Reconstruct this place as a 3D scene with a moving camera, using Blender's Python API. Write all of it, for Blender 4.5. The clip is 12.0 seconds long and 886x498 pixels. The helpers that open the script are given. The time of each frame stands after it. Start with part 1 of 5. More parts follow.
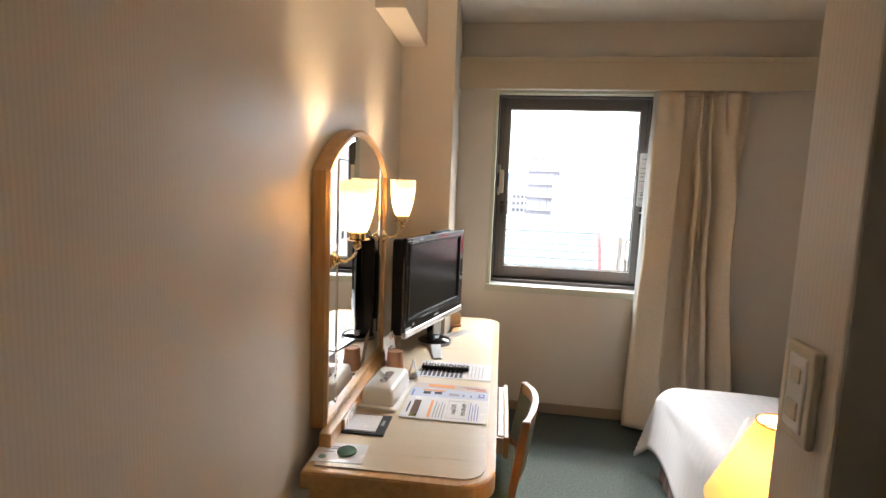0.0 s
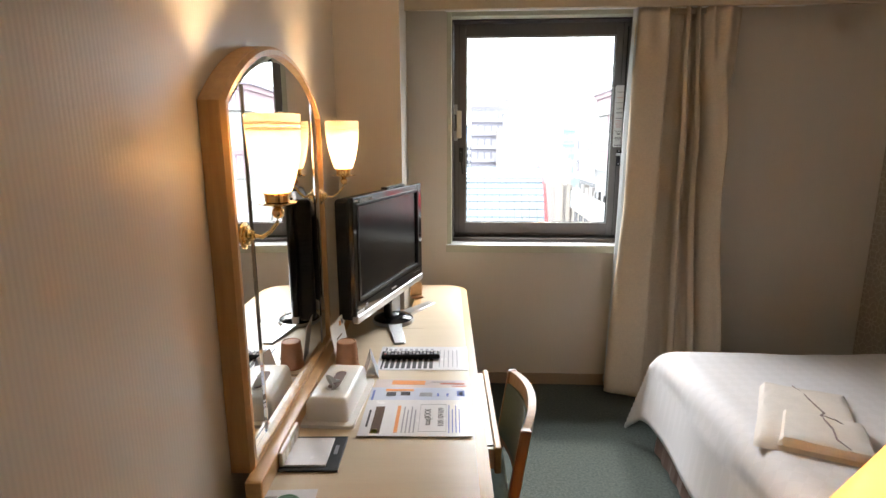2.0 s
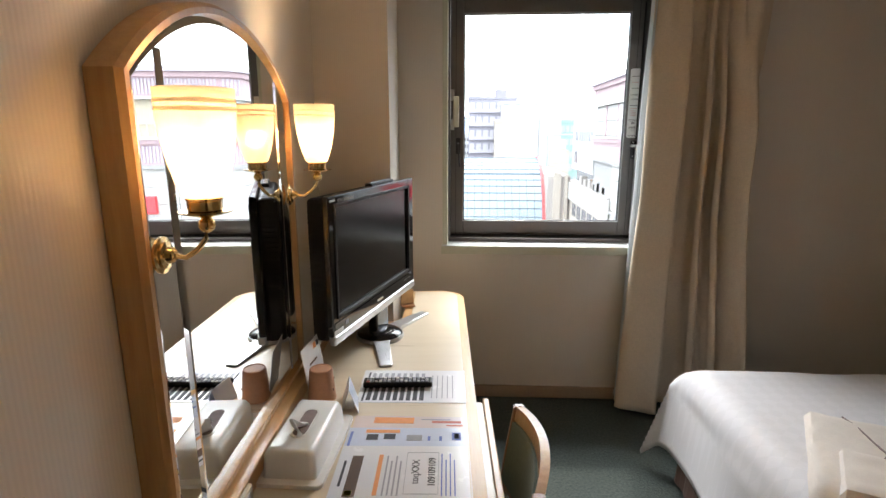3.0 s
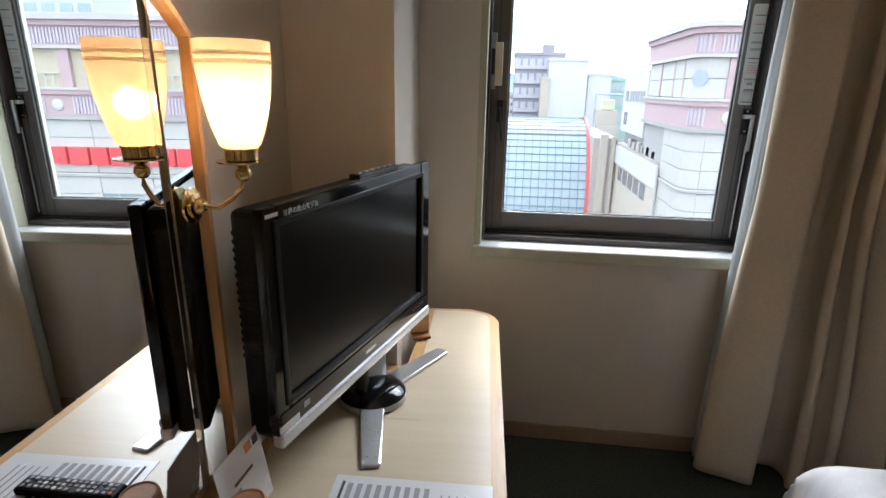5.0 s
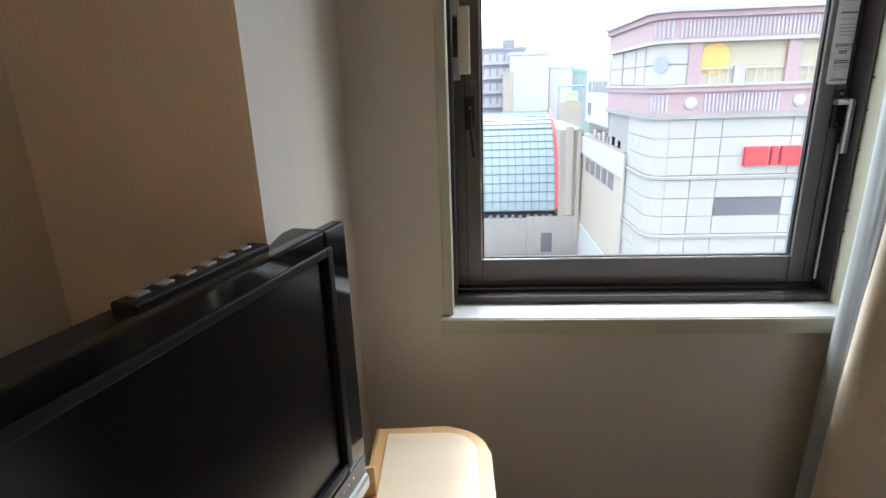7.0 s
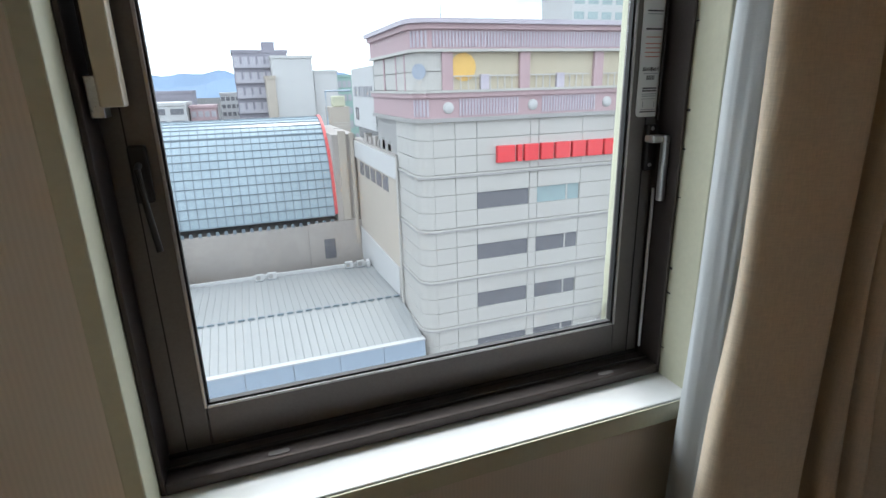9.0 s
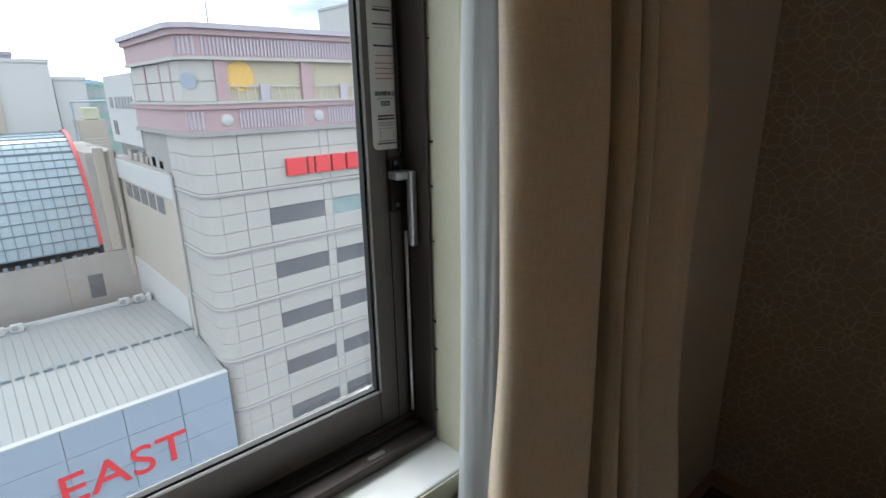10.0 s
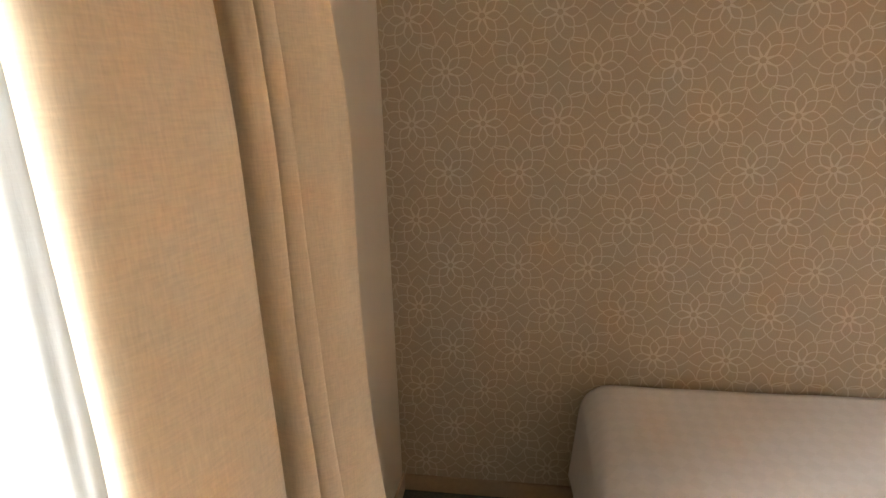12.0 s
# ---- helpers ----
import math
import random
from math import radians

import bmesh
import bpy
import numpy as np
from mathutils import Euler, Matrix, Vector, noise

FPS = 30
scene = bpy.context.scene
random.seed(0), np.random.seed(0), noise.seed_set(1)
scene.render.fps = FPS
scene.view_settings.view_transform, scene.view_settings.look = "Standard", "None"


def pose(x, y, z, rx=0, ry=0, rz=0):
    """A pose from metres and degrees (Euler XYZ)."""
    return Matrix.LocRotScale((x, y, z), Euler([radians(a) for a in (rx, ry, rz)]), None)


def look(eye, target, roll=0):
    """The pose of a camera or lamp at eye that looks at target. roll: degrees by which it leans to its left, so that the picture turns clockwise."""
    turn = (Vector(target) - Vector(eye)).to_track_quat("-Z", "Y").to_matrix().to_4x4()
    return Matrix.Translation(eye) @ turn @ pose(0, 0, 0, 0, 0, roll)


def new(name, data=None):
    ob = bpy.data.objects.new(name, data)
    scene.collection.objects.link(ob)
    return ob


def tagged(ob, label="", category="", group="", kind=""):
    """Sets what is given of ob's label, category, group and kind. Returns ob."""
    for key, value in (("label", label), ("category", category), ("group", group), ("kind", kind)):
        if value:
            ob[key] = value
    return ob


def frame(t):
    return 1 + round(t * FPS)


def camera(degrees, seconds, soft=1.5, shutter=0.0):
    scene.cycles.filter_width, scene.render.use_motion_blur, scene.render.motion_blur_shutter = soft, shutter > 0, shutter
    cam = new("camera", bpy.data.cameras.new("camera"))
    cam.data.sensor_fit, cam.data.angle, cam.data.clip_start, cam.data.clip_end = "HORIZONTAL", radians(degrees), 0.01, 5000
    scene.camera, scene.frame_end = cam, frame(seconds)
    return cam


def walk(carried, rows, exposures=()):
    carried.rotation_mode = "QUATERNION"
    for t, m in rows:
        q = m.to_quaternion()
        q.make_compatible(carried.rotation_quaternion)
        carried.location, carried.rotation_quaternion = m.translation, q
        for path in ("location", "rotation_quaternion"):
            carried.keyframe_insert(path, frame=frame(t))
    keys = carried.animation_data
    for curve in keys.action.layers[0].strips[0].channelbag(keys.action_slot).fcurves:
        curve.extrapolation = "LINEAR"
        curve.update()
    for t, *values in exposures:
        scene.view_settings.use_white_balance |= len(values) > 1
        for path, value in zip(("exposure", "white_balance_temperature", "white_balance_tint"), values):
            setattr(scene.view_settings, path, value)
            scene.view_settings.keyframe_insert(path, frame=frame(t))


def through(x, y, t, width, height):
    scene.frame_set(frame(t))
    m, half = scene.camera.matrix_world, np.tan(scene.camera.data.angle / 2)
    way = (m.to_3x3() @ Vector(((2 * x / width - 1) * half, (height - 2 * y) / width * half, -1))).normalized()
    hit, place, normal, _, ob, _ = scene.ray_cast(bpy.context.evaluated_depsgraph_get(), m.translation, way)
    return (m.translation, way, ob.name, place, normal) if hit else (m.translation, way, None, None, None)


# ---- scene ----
cam = camera(79.9, 12.0)
PATH = [
    (0, (0.598, -0.494, 1.531), (0.296, 1.469, 1.296), 2.2),
    (0.5, (0.528, -0.339, 1.526), (0.298, 1.633, 1.283), 0.5),
    (1, (0.505, -0.219, 1.515), (0.323, 1.752, 1.23), -0.2),
    (1.5, (0.496, -0.117, 1.494), (0.368, 1.845, 1.129), -0.2),
    (2, (0.49, -0.003, 1.483), (0.387, 1.954, 1.085), -0.2),
    (2.5, (0.483, 0.15, 1.483), (0.385, 2.103, 1.063), -0.5),
    (3, (0.486, 0.307, 1.476), (0.394, 2.257, 1.045), 0.0),
    (5, (0.478, 1.032, 1.488), (0.247, 2.932, 0.907), 1.0),
    (5.5, (0.467, 1.195, 1.476), (0.175, 3.081, 0.88), 0.4),
    (6, (0.438, 1.419, 1.467), (0.134, 3.306, 0.876), -0.2),
    (6.5, (0.431, 1.599, 1.472), (0.193, 3.497, 0.887), -1.2),
    (6.7, (0.438, 1.672, 1.468), (0.235, 3.574, 0.885), -1.6),
    (8.3, (0.498, 2.225, 1.507), (0.89, 4.088, 0.895), -2.0),
    (8.5, (0.524, 2.263, 1.507), (1.008, 4.104, 0.893), -2.0),
    (9, (0.579, 2.344, 1.52), (1.233, 4.138, 0.927), -1.5),
    (9.5, (0.676, 2.437, 1.54), (1.616, 4.104, 0.96), -1.5),
    (10, (0.807, 2.496, 1.542), (2.092, 3.917, 0.968), -1.1),
    (10.5, (0.907, 2.56, 1.537), (2.479, 3.661, 0.973), -1.1),
    (11, (0.958, 2.644, 1.539), (2.722, 3.402, 0.98), -1.7),
    (11.5, (0.994, 2.654, 1.539), (2.84, 3.171, 0.968), -1.8),
    (12, (1.019, 2.631, 1.492), (2.924, 2.932, 0.964), -1.6),
]
EXPOSURES = [(0, 1.2, 6700, 12), (1.5, 1.0, 6700, 12), (3.2, 0.55, 6500, 11), (5, 0.08, 6150, 10), (6.7, 0.12, 6150, 10), (8.5, -0.2, 6250, 9),
             (9.5, -0.75, 6250, 9), (10.5, -0.6, 6600, 11), (11, 0.25, 7100, 14), (11.5, 1.25, 7400, 15), (12, 1.95, 7400, 14)]
walk(cam, [(t, look(e, g, r)) for t, e, g, r in PATH], EXPOSURES)

# ---- world and sun ----
SUN_EL, SUN_AZ = 54.0, 6.0
world = bpy.data.worlds.new("world")
scene.world = world
world.use_nodes = True
wn, wl = world.node_tree.nodes, world.node_tree.links
sky = wn.new("ShaderNodeTexSky")
sky.sky_type = "NISHITA"
sky.sun_disc = False
sky.sun_elevation, sky.sun_rotation = radians(SUN_EL), radians(SUN_AZ)
sky.dust_density, sky.altitude = 0.4, 50
coord = wn.new("ShaderNodeTexCoord")
squash = wn.new("ShaderNodeMapping")
squash.inputs["Scale"].default_value = (1.0, 1.0, 3.2)
cloud = wn.new("ShaderNodeTexNoise")
cloud.inputs["Scale"].default_value, cloud.inputs["Detail"].default_value, cloud.inputs["Roughness"].default_value = 2.6, 7, 0.55
ramp = wn.new("ShaderNodeValToRGB")
ramp.color_ramp.elements[0].position, ramp.color_ramp.elements[1].position = 0.30, 0.54
cloudcol = wn.new("ShaderNodeMixRGB")
cloudcol.inputs[1].default_value, cloudcol.inputs[2].default_value = (17, 19.5, 23, 1), (36, 37, 38, 1)
cloud2 = wn.new("ShaderNodeTexNoise")
cloud2.inputs["Scale"].default_value, cloud2.inputs["Detail"].default_value = 5.0, 5
mixsky = wn.new("ShaderNodeMixRGB")
bg = wn["Background"]
bg.inputs["Strength"].default_value = 0.15
wl.new(coord.outputs["Generated"], squash.inputs["Vector"])
wl.new(squash.outputs[0], cloud.inputs["Vector"])
wl.new(squash.outputs[0], cloud2.inputs["Vector"])
wl.new(cloud.outputs["Fac"], ramp.inputs[0])
wl.new(cloud2.outputs["Fac"], cloudcol.inputs[0])
wl.new(ramp.outputs[0], mixsky.inputs[0])
wl.new(sky.outputs[0], mixsky.inputs[1])
wl.new(cloudcol.outputs[0], mixsky.inputs[2])
wl.new(mixsky.outputs[0], bg.inputs["Color"])

sun_data = bpy.data.lights.new("sun", "SUN")
sun_data.energy, sun_data.angle, sun_data.color = 1.2, radians(4), (1.0, 0.95, 0.88)
sun = new("sun", sun_data)
_d = Vector((math.sin(radians(SUN_AZ)) * math.cos(radians(SUN_EL)), math.cos(radians(SUN_AZ)) * math.cos(radians(SUN_EL)), math.sin(radians(SUN_EL))))
sun.matrix_world = look(_d * 50, (0, 0, 0))


# unseen area lamp added outside above the window, boosting the sky's daylight indoors
day = bpy.data.lights.new("window_daylight", "AREA")
day.shape, day.size, day.size_y, day.energy, day.color = "RECTANGLE", 9.0, 3.5, 1750.0, (0.95, 0.98, 1.0)
window_daylight = new("window_daylight", day)
window_daylight.matrix_world = look((0.9, 7.0, 5.4), (0.9, 3.2, 1.7))


def bulb(name, place, watts, size, colour=(1.0, 0.64, 0.34)):
    d = bpy.data.lights.new(name, "POINT")
    d.energy, d.shadow_soft_size, d.color = watts, size, colour
    ob = new(name, d)
    ob.location = place
    return ob


# ---- materials ----
class Nodes:
    """Short hand for one node material."""

    def __init__(self, name, colour, rough=0.5, metal=0.0):
        self.m = bpy.data.materials.new(name)
        self.m.use_nodes = True
        self.t = self.m.node_tree
        self.b = self.t.nodes["Principled BSDF"]
        self.b.inputs["Base Color"].default_value = (*colour, 1)
        self.b.inputs["Roughness"].default_value = rough
        self.b.inputs["Metallic"].default_value = metal
        self.tc = self.t.nodes.new("ShaderNodeTexCoord")

    def add(self, kind, **values):
        n = self.t.nodes.new(kind)
        for k, v in values.items():
            n.inputs[k.replace("_", " ")].default_value = v
        return n

    def link(self, a, b):
        self.t.links.new(a, b)

    def math(self, op, a, b=None, c=None):
        n = self.t.nodes.new("ShaderNodeMath")
        n.operation = op
        for i, v in enumerate((a, b, c)):
            if v is None:
                continue
            if isinstance(v, (int, float)):
                n.inputs[i].default_value = v
            else:
                self.link(v, n.inputs[i])
        return n.outputs[0]

    def mapped(self, scale=(1, 1, 1), rot=(0, 0, 0)):
        n = self.add("ShaderNodeMapping", Scale=scale, Rotation=rot)
        self.link(self.tc.outputs["Object"], n.inputs["Vector"])
        return n.outputs[0]

    def noise(self, scale, detail=4, vec=None):
        n = self.add("ShaderNodeTexNoise", Scale=scale, Detail=detail)
        self.link(vec or self.tc.outputs["Object"], n.inputs["Vector"])
        return n.outputs["Fac"]

    def mix(self, fac, a, b):
        n = self.t.nodes.new("ShaderNodeMixRGB")
        if isinstance(fac, (int, float)):
            n.inputs[0].default_value = fac
        else:
            self.link(fac, n.inputs[0])
        for i, v in ((1, a), (2, b)):
            if isinstance(v, tuple):
                n.inputs[i].default_value = (*v, 1)
            else:
                self.link(v, n.inputs[i])
        return n.outputs[0]

    def ramp(self, fac, lo, hi):
        n = self.add("ShaderNodeMapRange")
        n.inputs[1].default_value, n.inputs[2].default_value = lo, hi
        self.link(fac, n.inputs[0])
        return n.outputs[0]

    def colour(self, socket):
        self.link(socket, self.b.inputs["Base Color"])

    def bump(self, height, strength=0.2, distance=0.002):
        n = self.add("ShaderNodeBump", Strength=strength, Distance=distance)
        self.link(height, n.inputs["Height"])
        self.link(n.outputs[0], self.b.inputs["Normal"])

    def rough(self, fac, lo, hi):
        n = self.add("ShaderNodeMapRange")
        n.inputs[3].default_value, n.inputs[4].default_value = lo, hi
        self.link(fac, n.inputs[0])
        self.link(n.outputs[0], self.b.inputs["Roughness"])


def surface(name, colour, rough=0.5, metal=0.0, grain=60.0, var=0.12, bump=0.1, patch=2.0, dist=0.002):
    """A plain material with fine grain, larger uneven patches and slight relief."""
    n = Nodes(name, colour, rough, metal)
    fine, wide = n.noise(grain, 5), n.noise(patch, 3)
    both = n.math("ADD", n.math("MULTIPLY", fine, 0.55), n.math("MULTIPLY", wide, 0.45))
    dark = tuple(c * (1 - var) for c in colour)
    light = tuple(min(1, c * (1 + var)) for c in colour)
    n.colour(n.mix(n.ramp(both, 0.3, 0.7), dark, light))
    n.rough(fine, max(0, rough - 0.08), min(1, rough + 0.08))
    if bump:
        n.bump(fine, bump, dist)
    return n.m


def wood(name, dark, light, rough=0.4, axis="y", scale=1.0):
    n = Nodes(name, light, rough)
    s = {"x": (1, 14, 14), "y": (14, 1, 14), "z": (14, 14, 1)}[axis]
    v = n.mapped(tuple(k * scale for k in s))
    grain, fine, wide = n.noise(4, 6, v), n.noise(22, 4, v), n.noise(2, 2)
    f = n.math("ADD", n.math("MULTIPLY", grain, 0.6), n.math("ADD", n.math("MULTIPLY", fine, 0.25), n.math("MULTIPLY", wide, 0.15)))
    n.colour(n.mix(n.ramp(f, 0.32, 0.68), dark, light))
    n.rough(grain, rough - 0.08, rough + 0.1)
    n.bump(fine, 0.06, 0.001)
    return n.m


def striped_paper(name, colour, axis, pitch=32.0, depth=0.10):
    """Vinyl wallpaper with fine uneven upright ribs."""
    n = Nodes(name, colour, 0.62)
    s = {"x": (1, 0.02, 0.02), "y": (0.02, 1, 0.02)}[axis]
    v = n.mapped(s)
    wave = n.add("ShaderNodeTexWave", Scale=pitch, Distortion=1.2)
    wave.bands_direction = axis.upper()
    n.link(n.tc.outputs["Object"], wave.inputs["Vector"])
    wave.inputs["Detail"].default_value, wave.inputs["Detail Scale"].default_value = 2.0, 0.6
    ribs = n.math("ADD", n.math("MULTIPLY", wave.outputs["Fac"], 0.55), n.math("MULTIPLY", n.noise(170, 3, v), 0.45))
    broad, fine = n.noise(28, 2, v), n.noise(420, 2)
    blotch = n.noise(1.3, 3)
    f = n.math("ADD", n.math("MULTIPLY", ribs, 0.9), n.math("MULTIPLY", broad, 0.1))
    base = n.mix(n.ramp(f, 0.2, 0.8), tuple(c * (1 - depth) for c in colour), tuple(c * (1 + depth * 0.5) for c in colour))
    n.colour(n.mix(n.math("MULTIPLY", blotch, 0.16), base, tuple(c * 0.8 for c in colour)))
    n.bump(n.math("ADD", n.math("MULTIPLY", ribs, 0.8), n.math("MULTIPLY", fine, 0.2)), 0.18, 0.0015)
    n.rough(ribs, 0.26, 0.42)
    return n.m


def flower_paper(name, ground, line):
    """Wallpaper printed with rows of many-petalled flowers in outline, seen on a wall along y."""
    n = Nodes(name, ground, 0.6)
    sep = n.add("ShaderNodeSeparateXYZ")
    wob = n.add("ShaderNodeTexNoise", Scale=14.0, Detail=2.0)
    n.link(n.tc.outputs["Object"], wob.inputs["Vector"])
    shift = n.add("ShaderNodeVectorMath")
    shift.operation = "MULTIPLY_ADD"
    n.link(wob.outputs["Color"], shift.inputs[0])
    shift.inputs[1].default_value = (0.012, 0.012, 0.012)
    n.link(n.tc.outputs["Object"], shift.inputs[2])
    n.link(shift.outputs[0], sep.inputs[0])
    y, z = sep.outputs["Y"], sep.outputs["Z"]
    W, HT = 0.235, 0.322
    marks = []
    for oy, oz in ((2.420, 1.274), (2.420 + W / 2, 1.274 + HT / 2)):
        dy = n.math("SUBTRACT", n.math("FLOORED_MODULO", n.math("ADD", y, W / 2 - oy + 20 * W), W), W / 2)
        dz = n.math("SUBTRACT", n.math("FLOORED_MODULO", n.math("ADD", z, HT / 2 - oz + 20 * HT), HT), HT / 2)
        r = n.math("SQRT", n.math("ADD", n.math("MULTIPLY", dy, dy), n.math("MULTIPLY", dz, dz)))
        th = n.math("ARCTAN2", dz, dy)
        free = None
        for count, radius, turn in ((8, 0.060, 0.0), (8, 0.090, 0.5), (8, 0.121, 0.0)):
            step = 2 * math.pi / count
            ph = n.math("ABSOLUTE", n.math("SUBTRACT", n.math("FLOORED_MODULO", n.math("ADD", th, step * turn + step * 20.5), step), step / 2))
            t = n.math("MINIMUM", n.math("DIVIDE", r, radius), 1.0)
            shape = n.math("SINE", n.math("MULTIPLY", n.math("POWER", t, 1.1), math.pi))
            gap = n.math("MULTIPLY", n.math("SUBTRACT", ph, n.math("MULTIPLY", shape, step * 0.5)), r)
            on = n.math("SUBTRACT", 1.0, n.ramp(n.math("ABSOLUTE", gap), 0.0012, 0.0031))
            on = n.math("MULTIPLY", on, n.math("MULTIPLY", n.math("LESS_THAN", r, radius), n.math("GREATER_THAN", r, 0.009)))
            outside = n.math("MAXIMUM", n.math("GREATER_THAN", gap, 0.0), n.math("GREATER_THAN", r, radius))
            if free is not None:
                on = n.math("MULTIPLY", on, free)
            free = outside if free is None else n.math("MULTIPLY", free, outside)
            marks.append(on)
    total = marks[0]
    for k in marks[1:]:
        total = n.math("MAXIMUM", total, k)
    worn = n.noise(9, 3)
    weave = n.noise(500, 2)
    base = n.mix(n.ramp(weave, 0.3, 0.7), tuple(c * 0.88 for c in ground), tuple(c * 1.08 for c in ground))
    n.colour(n.mix(n.math("MULTIPLY", total, n.math("MULTIPLY_ADD", worn, 0.3, 0.60)), base, line))
    n.bump(n.math("ADD", n.math("MULTIPLY", total, 0.6), n.math("MULTIPLY", weave, 0.4)), 0.25, 0.001)
    rough = n.math("MULTIPLY_ADD", total, -0.2, 0.62)
    n.link(rough, n.b.inputs["Roughness"])
    return n.m


def carpet_paper(name):
    n = Nodes(name, (0.06, 0.075, 0.07), 0.95)
    loops = n.add("ShaderNodeTexVoronoi", Scale=190.0)
    n.link(n.tc.outputs["Object"], loops.inputs["Vector"])
    f, wide = n.noise(90, 4), n.noise(1.6, 3)
    c = n.mix(n.ramp(f, 0.3, 0.7), (0.038, 0.052, 0.048), (0.088, 0.108, 0.099))
    n.colour(n.mix(n.math("MULTIPLY", wide, 0.3), c, (0.06, 0.075, 0.07)))
    n.bump(n.math("SUBTRACT", 1.0, loops.outputs["Distance"]), 0.6, 0.004)
    return n.m


def glowing(name, colour, strength, base=(0.9, 0.85, 0.75), rough=0.4):
    n = Nodes(name, base, rough)
    f = n.noise(6, 2)
    n.colour(n.mix(f, base, tuple(c * 0.92 for c in base)))
    n.b.inputs["Emission Color"].default_value = (*colour, 1)
    n.b.inputs["Emission Strength"].default_value = strength
    return n.m


def glass_pane(name, tint=(0.97, 0.985, 0.98)):
    n = Nodes(name, tint, 0.0)
    clear = n.add("ShaderNodeBsdfTransparent", Color=(*tint, 1))
    gloss = n.add("ShaderNodeBsdfGlossy", Roughness=0.02)
    fres = n.add("ShaderNodeFresnel", IOR=1.45)
    mixer = n.add("ShaderNodeMixShader")
    n.link(n.math("MULTIPLY", fres.outputs[0], 0.6), mixer.inputs[0])
    n.link(clear.outputs[0], mixer.inputs[1])
    n.link(gloss.outputs[0], mixer.inputs[2])
    n.link(mixer.outputs[0], n.t.nodes["Material Output"].inputs["Surface"])
    return n.m


def fabric(name, colour, rough=0.9, weave=420.0, var=0.1, sheen=0.2, through=0.0):
    n = Nodes(name, colour, rough)
    a = n.noise(weave, 2, n.mapped((1, 1, 0.12)))
    b = n.noise(weave, 2, n.mapped((0.12, 0.12, 1)))
    wide = n.noise(2.2, 3)
    f = n.math("ADD", n.math("MULTIPLY", a, 0.4), n.math("ADD", n.math("MULTIPLY", b, 0.4), n.math("MULTIPLY", wide, 0.2)))
    n.colour(n.mix(n.ramp(f, 0.35, 0.65), tuple(c * (1 - var) for c in colour), tuple(min(1, c * (1 + var)) for c in colour)))
    n.bump(f, 0.25, 0.0015)
    n.b.inputs["Sheen Weight"].default_value = sheen
    if through:
        tr = n.add("ShaderNodeBsdfTranslucent", Color=(*colour, 1))
        mixer = n.add("ShaderNodeMixShader", Fac=through)
        n.link(n.b.outputs[0], mixer.inputs[1])
        n.link(tr.outputs[0], mixer.inputs[2])
        n.link(mixer.outputs[0], n.t.nodes["Material Output"].inputs["Surface"])
    return n.m


def damask(name, colour):
    """Plain white cloth woven with small lozenges that differ in sheen."""
    n = Nodes(name, colour, 0.8)
    v = n.mapped((1, 1, 0.2), (0, 0, radians(45)))
    check = n.add("ShaderNodeTexChecker", Scale=26.0)
    n.link(v, check.inputs["Vector"])
    thread, wide = n.noise(380, 2, n.mapped((1, 0.15, 1))), n.noise(3, 3)
    f = n.math("ADD", n.math("MULTIPLY", check.outputs["Fac"], 0.45), n.math("ADD", n.math("MULTIPLY", thread, 0.3), n.math("MULTIPLY", wide, 0.25)))
    n.colour(n.mix(f, tuple(c * 0.93 for c in colour), tuple(min(1, c * 1.06) for c in colour)))
    n.rough(check.outputs["Fac"], 0.55, 0.9)
    n.bump(n.math("ADD", thread, n.math("MULTIPLY", wide, 0.6)), 0.2, 0.002)
    n.b.inputs["Sheen Weight"].default_value = 0.2
    return n.m


def lit_cloth(name, colour, rough, glow, sheer=0.0):
    """A shade that lets the light of its own lamp through."""
    n = Nodes(name, colour, rough)
    f = n.noise(8, 3)
    n.colour(n.mix(f, colour, tuple(c * 0.93 for c in colour)))
    n.b.inputs["Emission Color"].default_value = (1.0, 0.55, 0.2, 1)
    n.b.inputs["Emission Strength"].default_value = glow
    tr = n.add("ShaderNodeBsdfTranslucent", Color=(*colour, 1))
    mixer = n.add("ShaderNodeMixShader", Fac=0.24)
    n.link(n.b.outputs[0], mixer.inputs[1])
    n.link(tr.outputs[0], mixer.inputs[2])
    clear = n.add("ShaderNodeBsdfTransparent", Color=(1.0, 0.9, 0.75, 1))
    thin = n.add("ShaderNodeMixShader", Fac=sheer)
    n.link(mixer.outputs[0], thin.inputs[1])
    n.link(clear.outputs[0], thin.inputs[2])
    n.link(thin.outputs[0], n.t.nodes["Material Output"].inputs["Surface"])
    return n.m


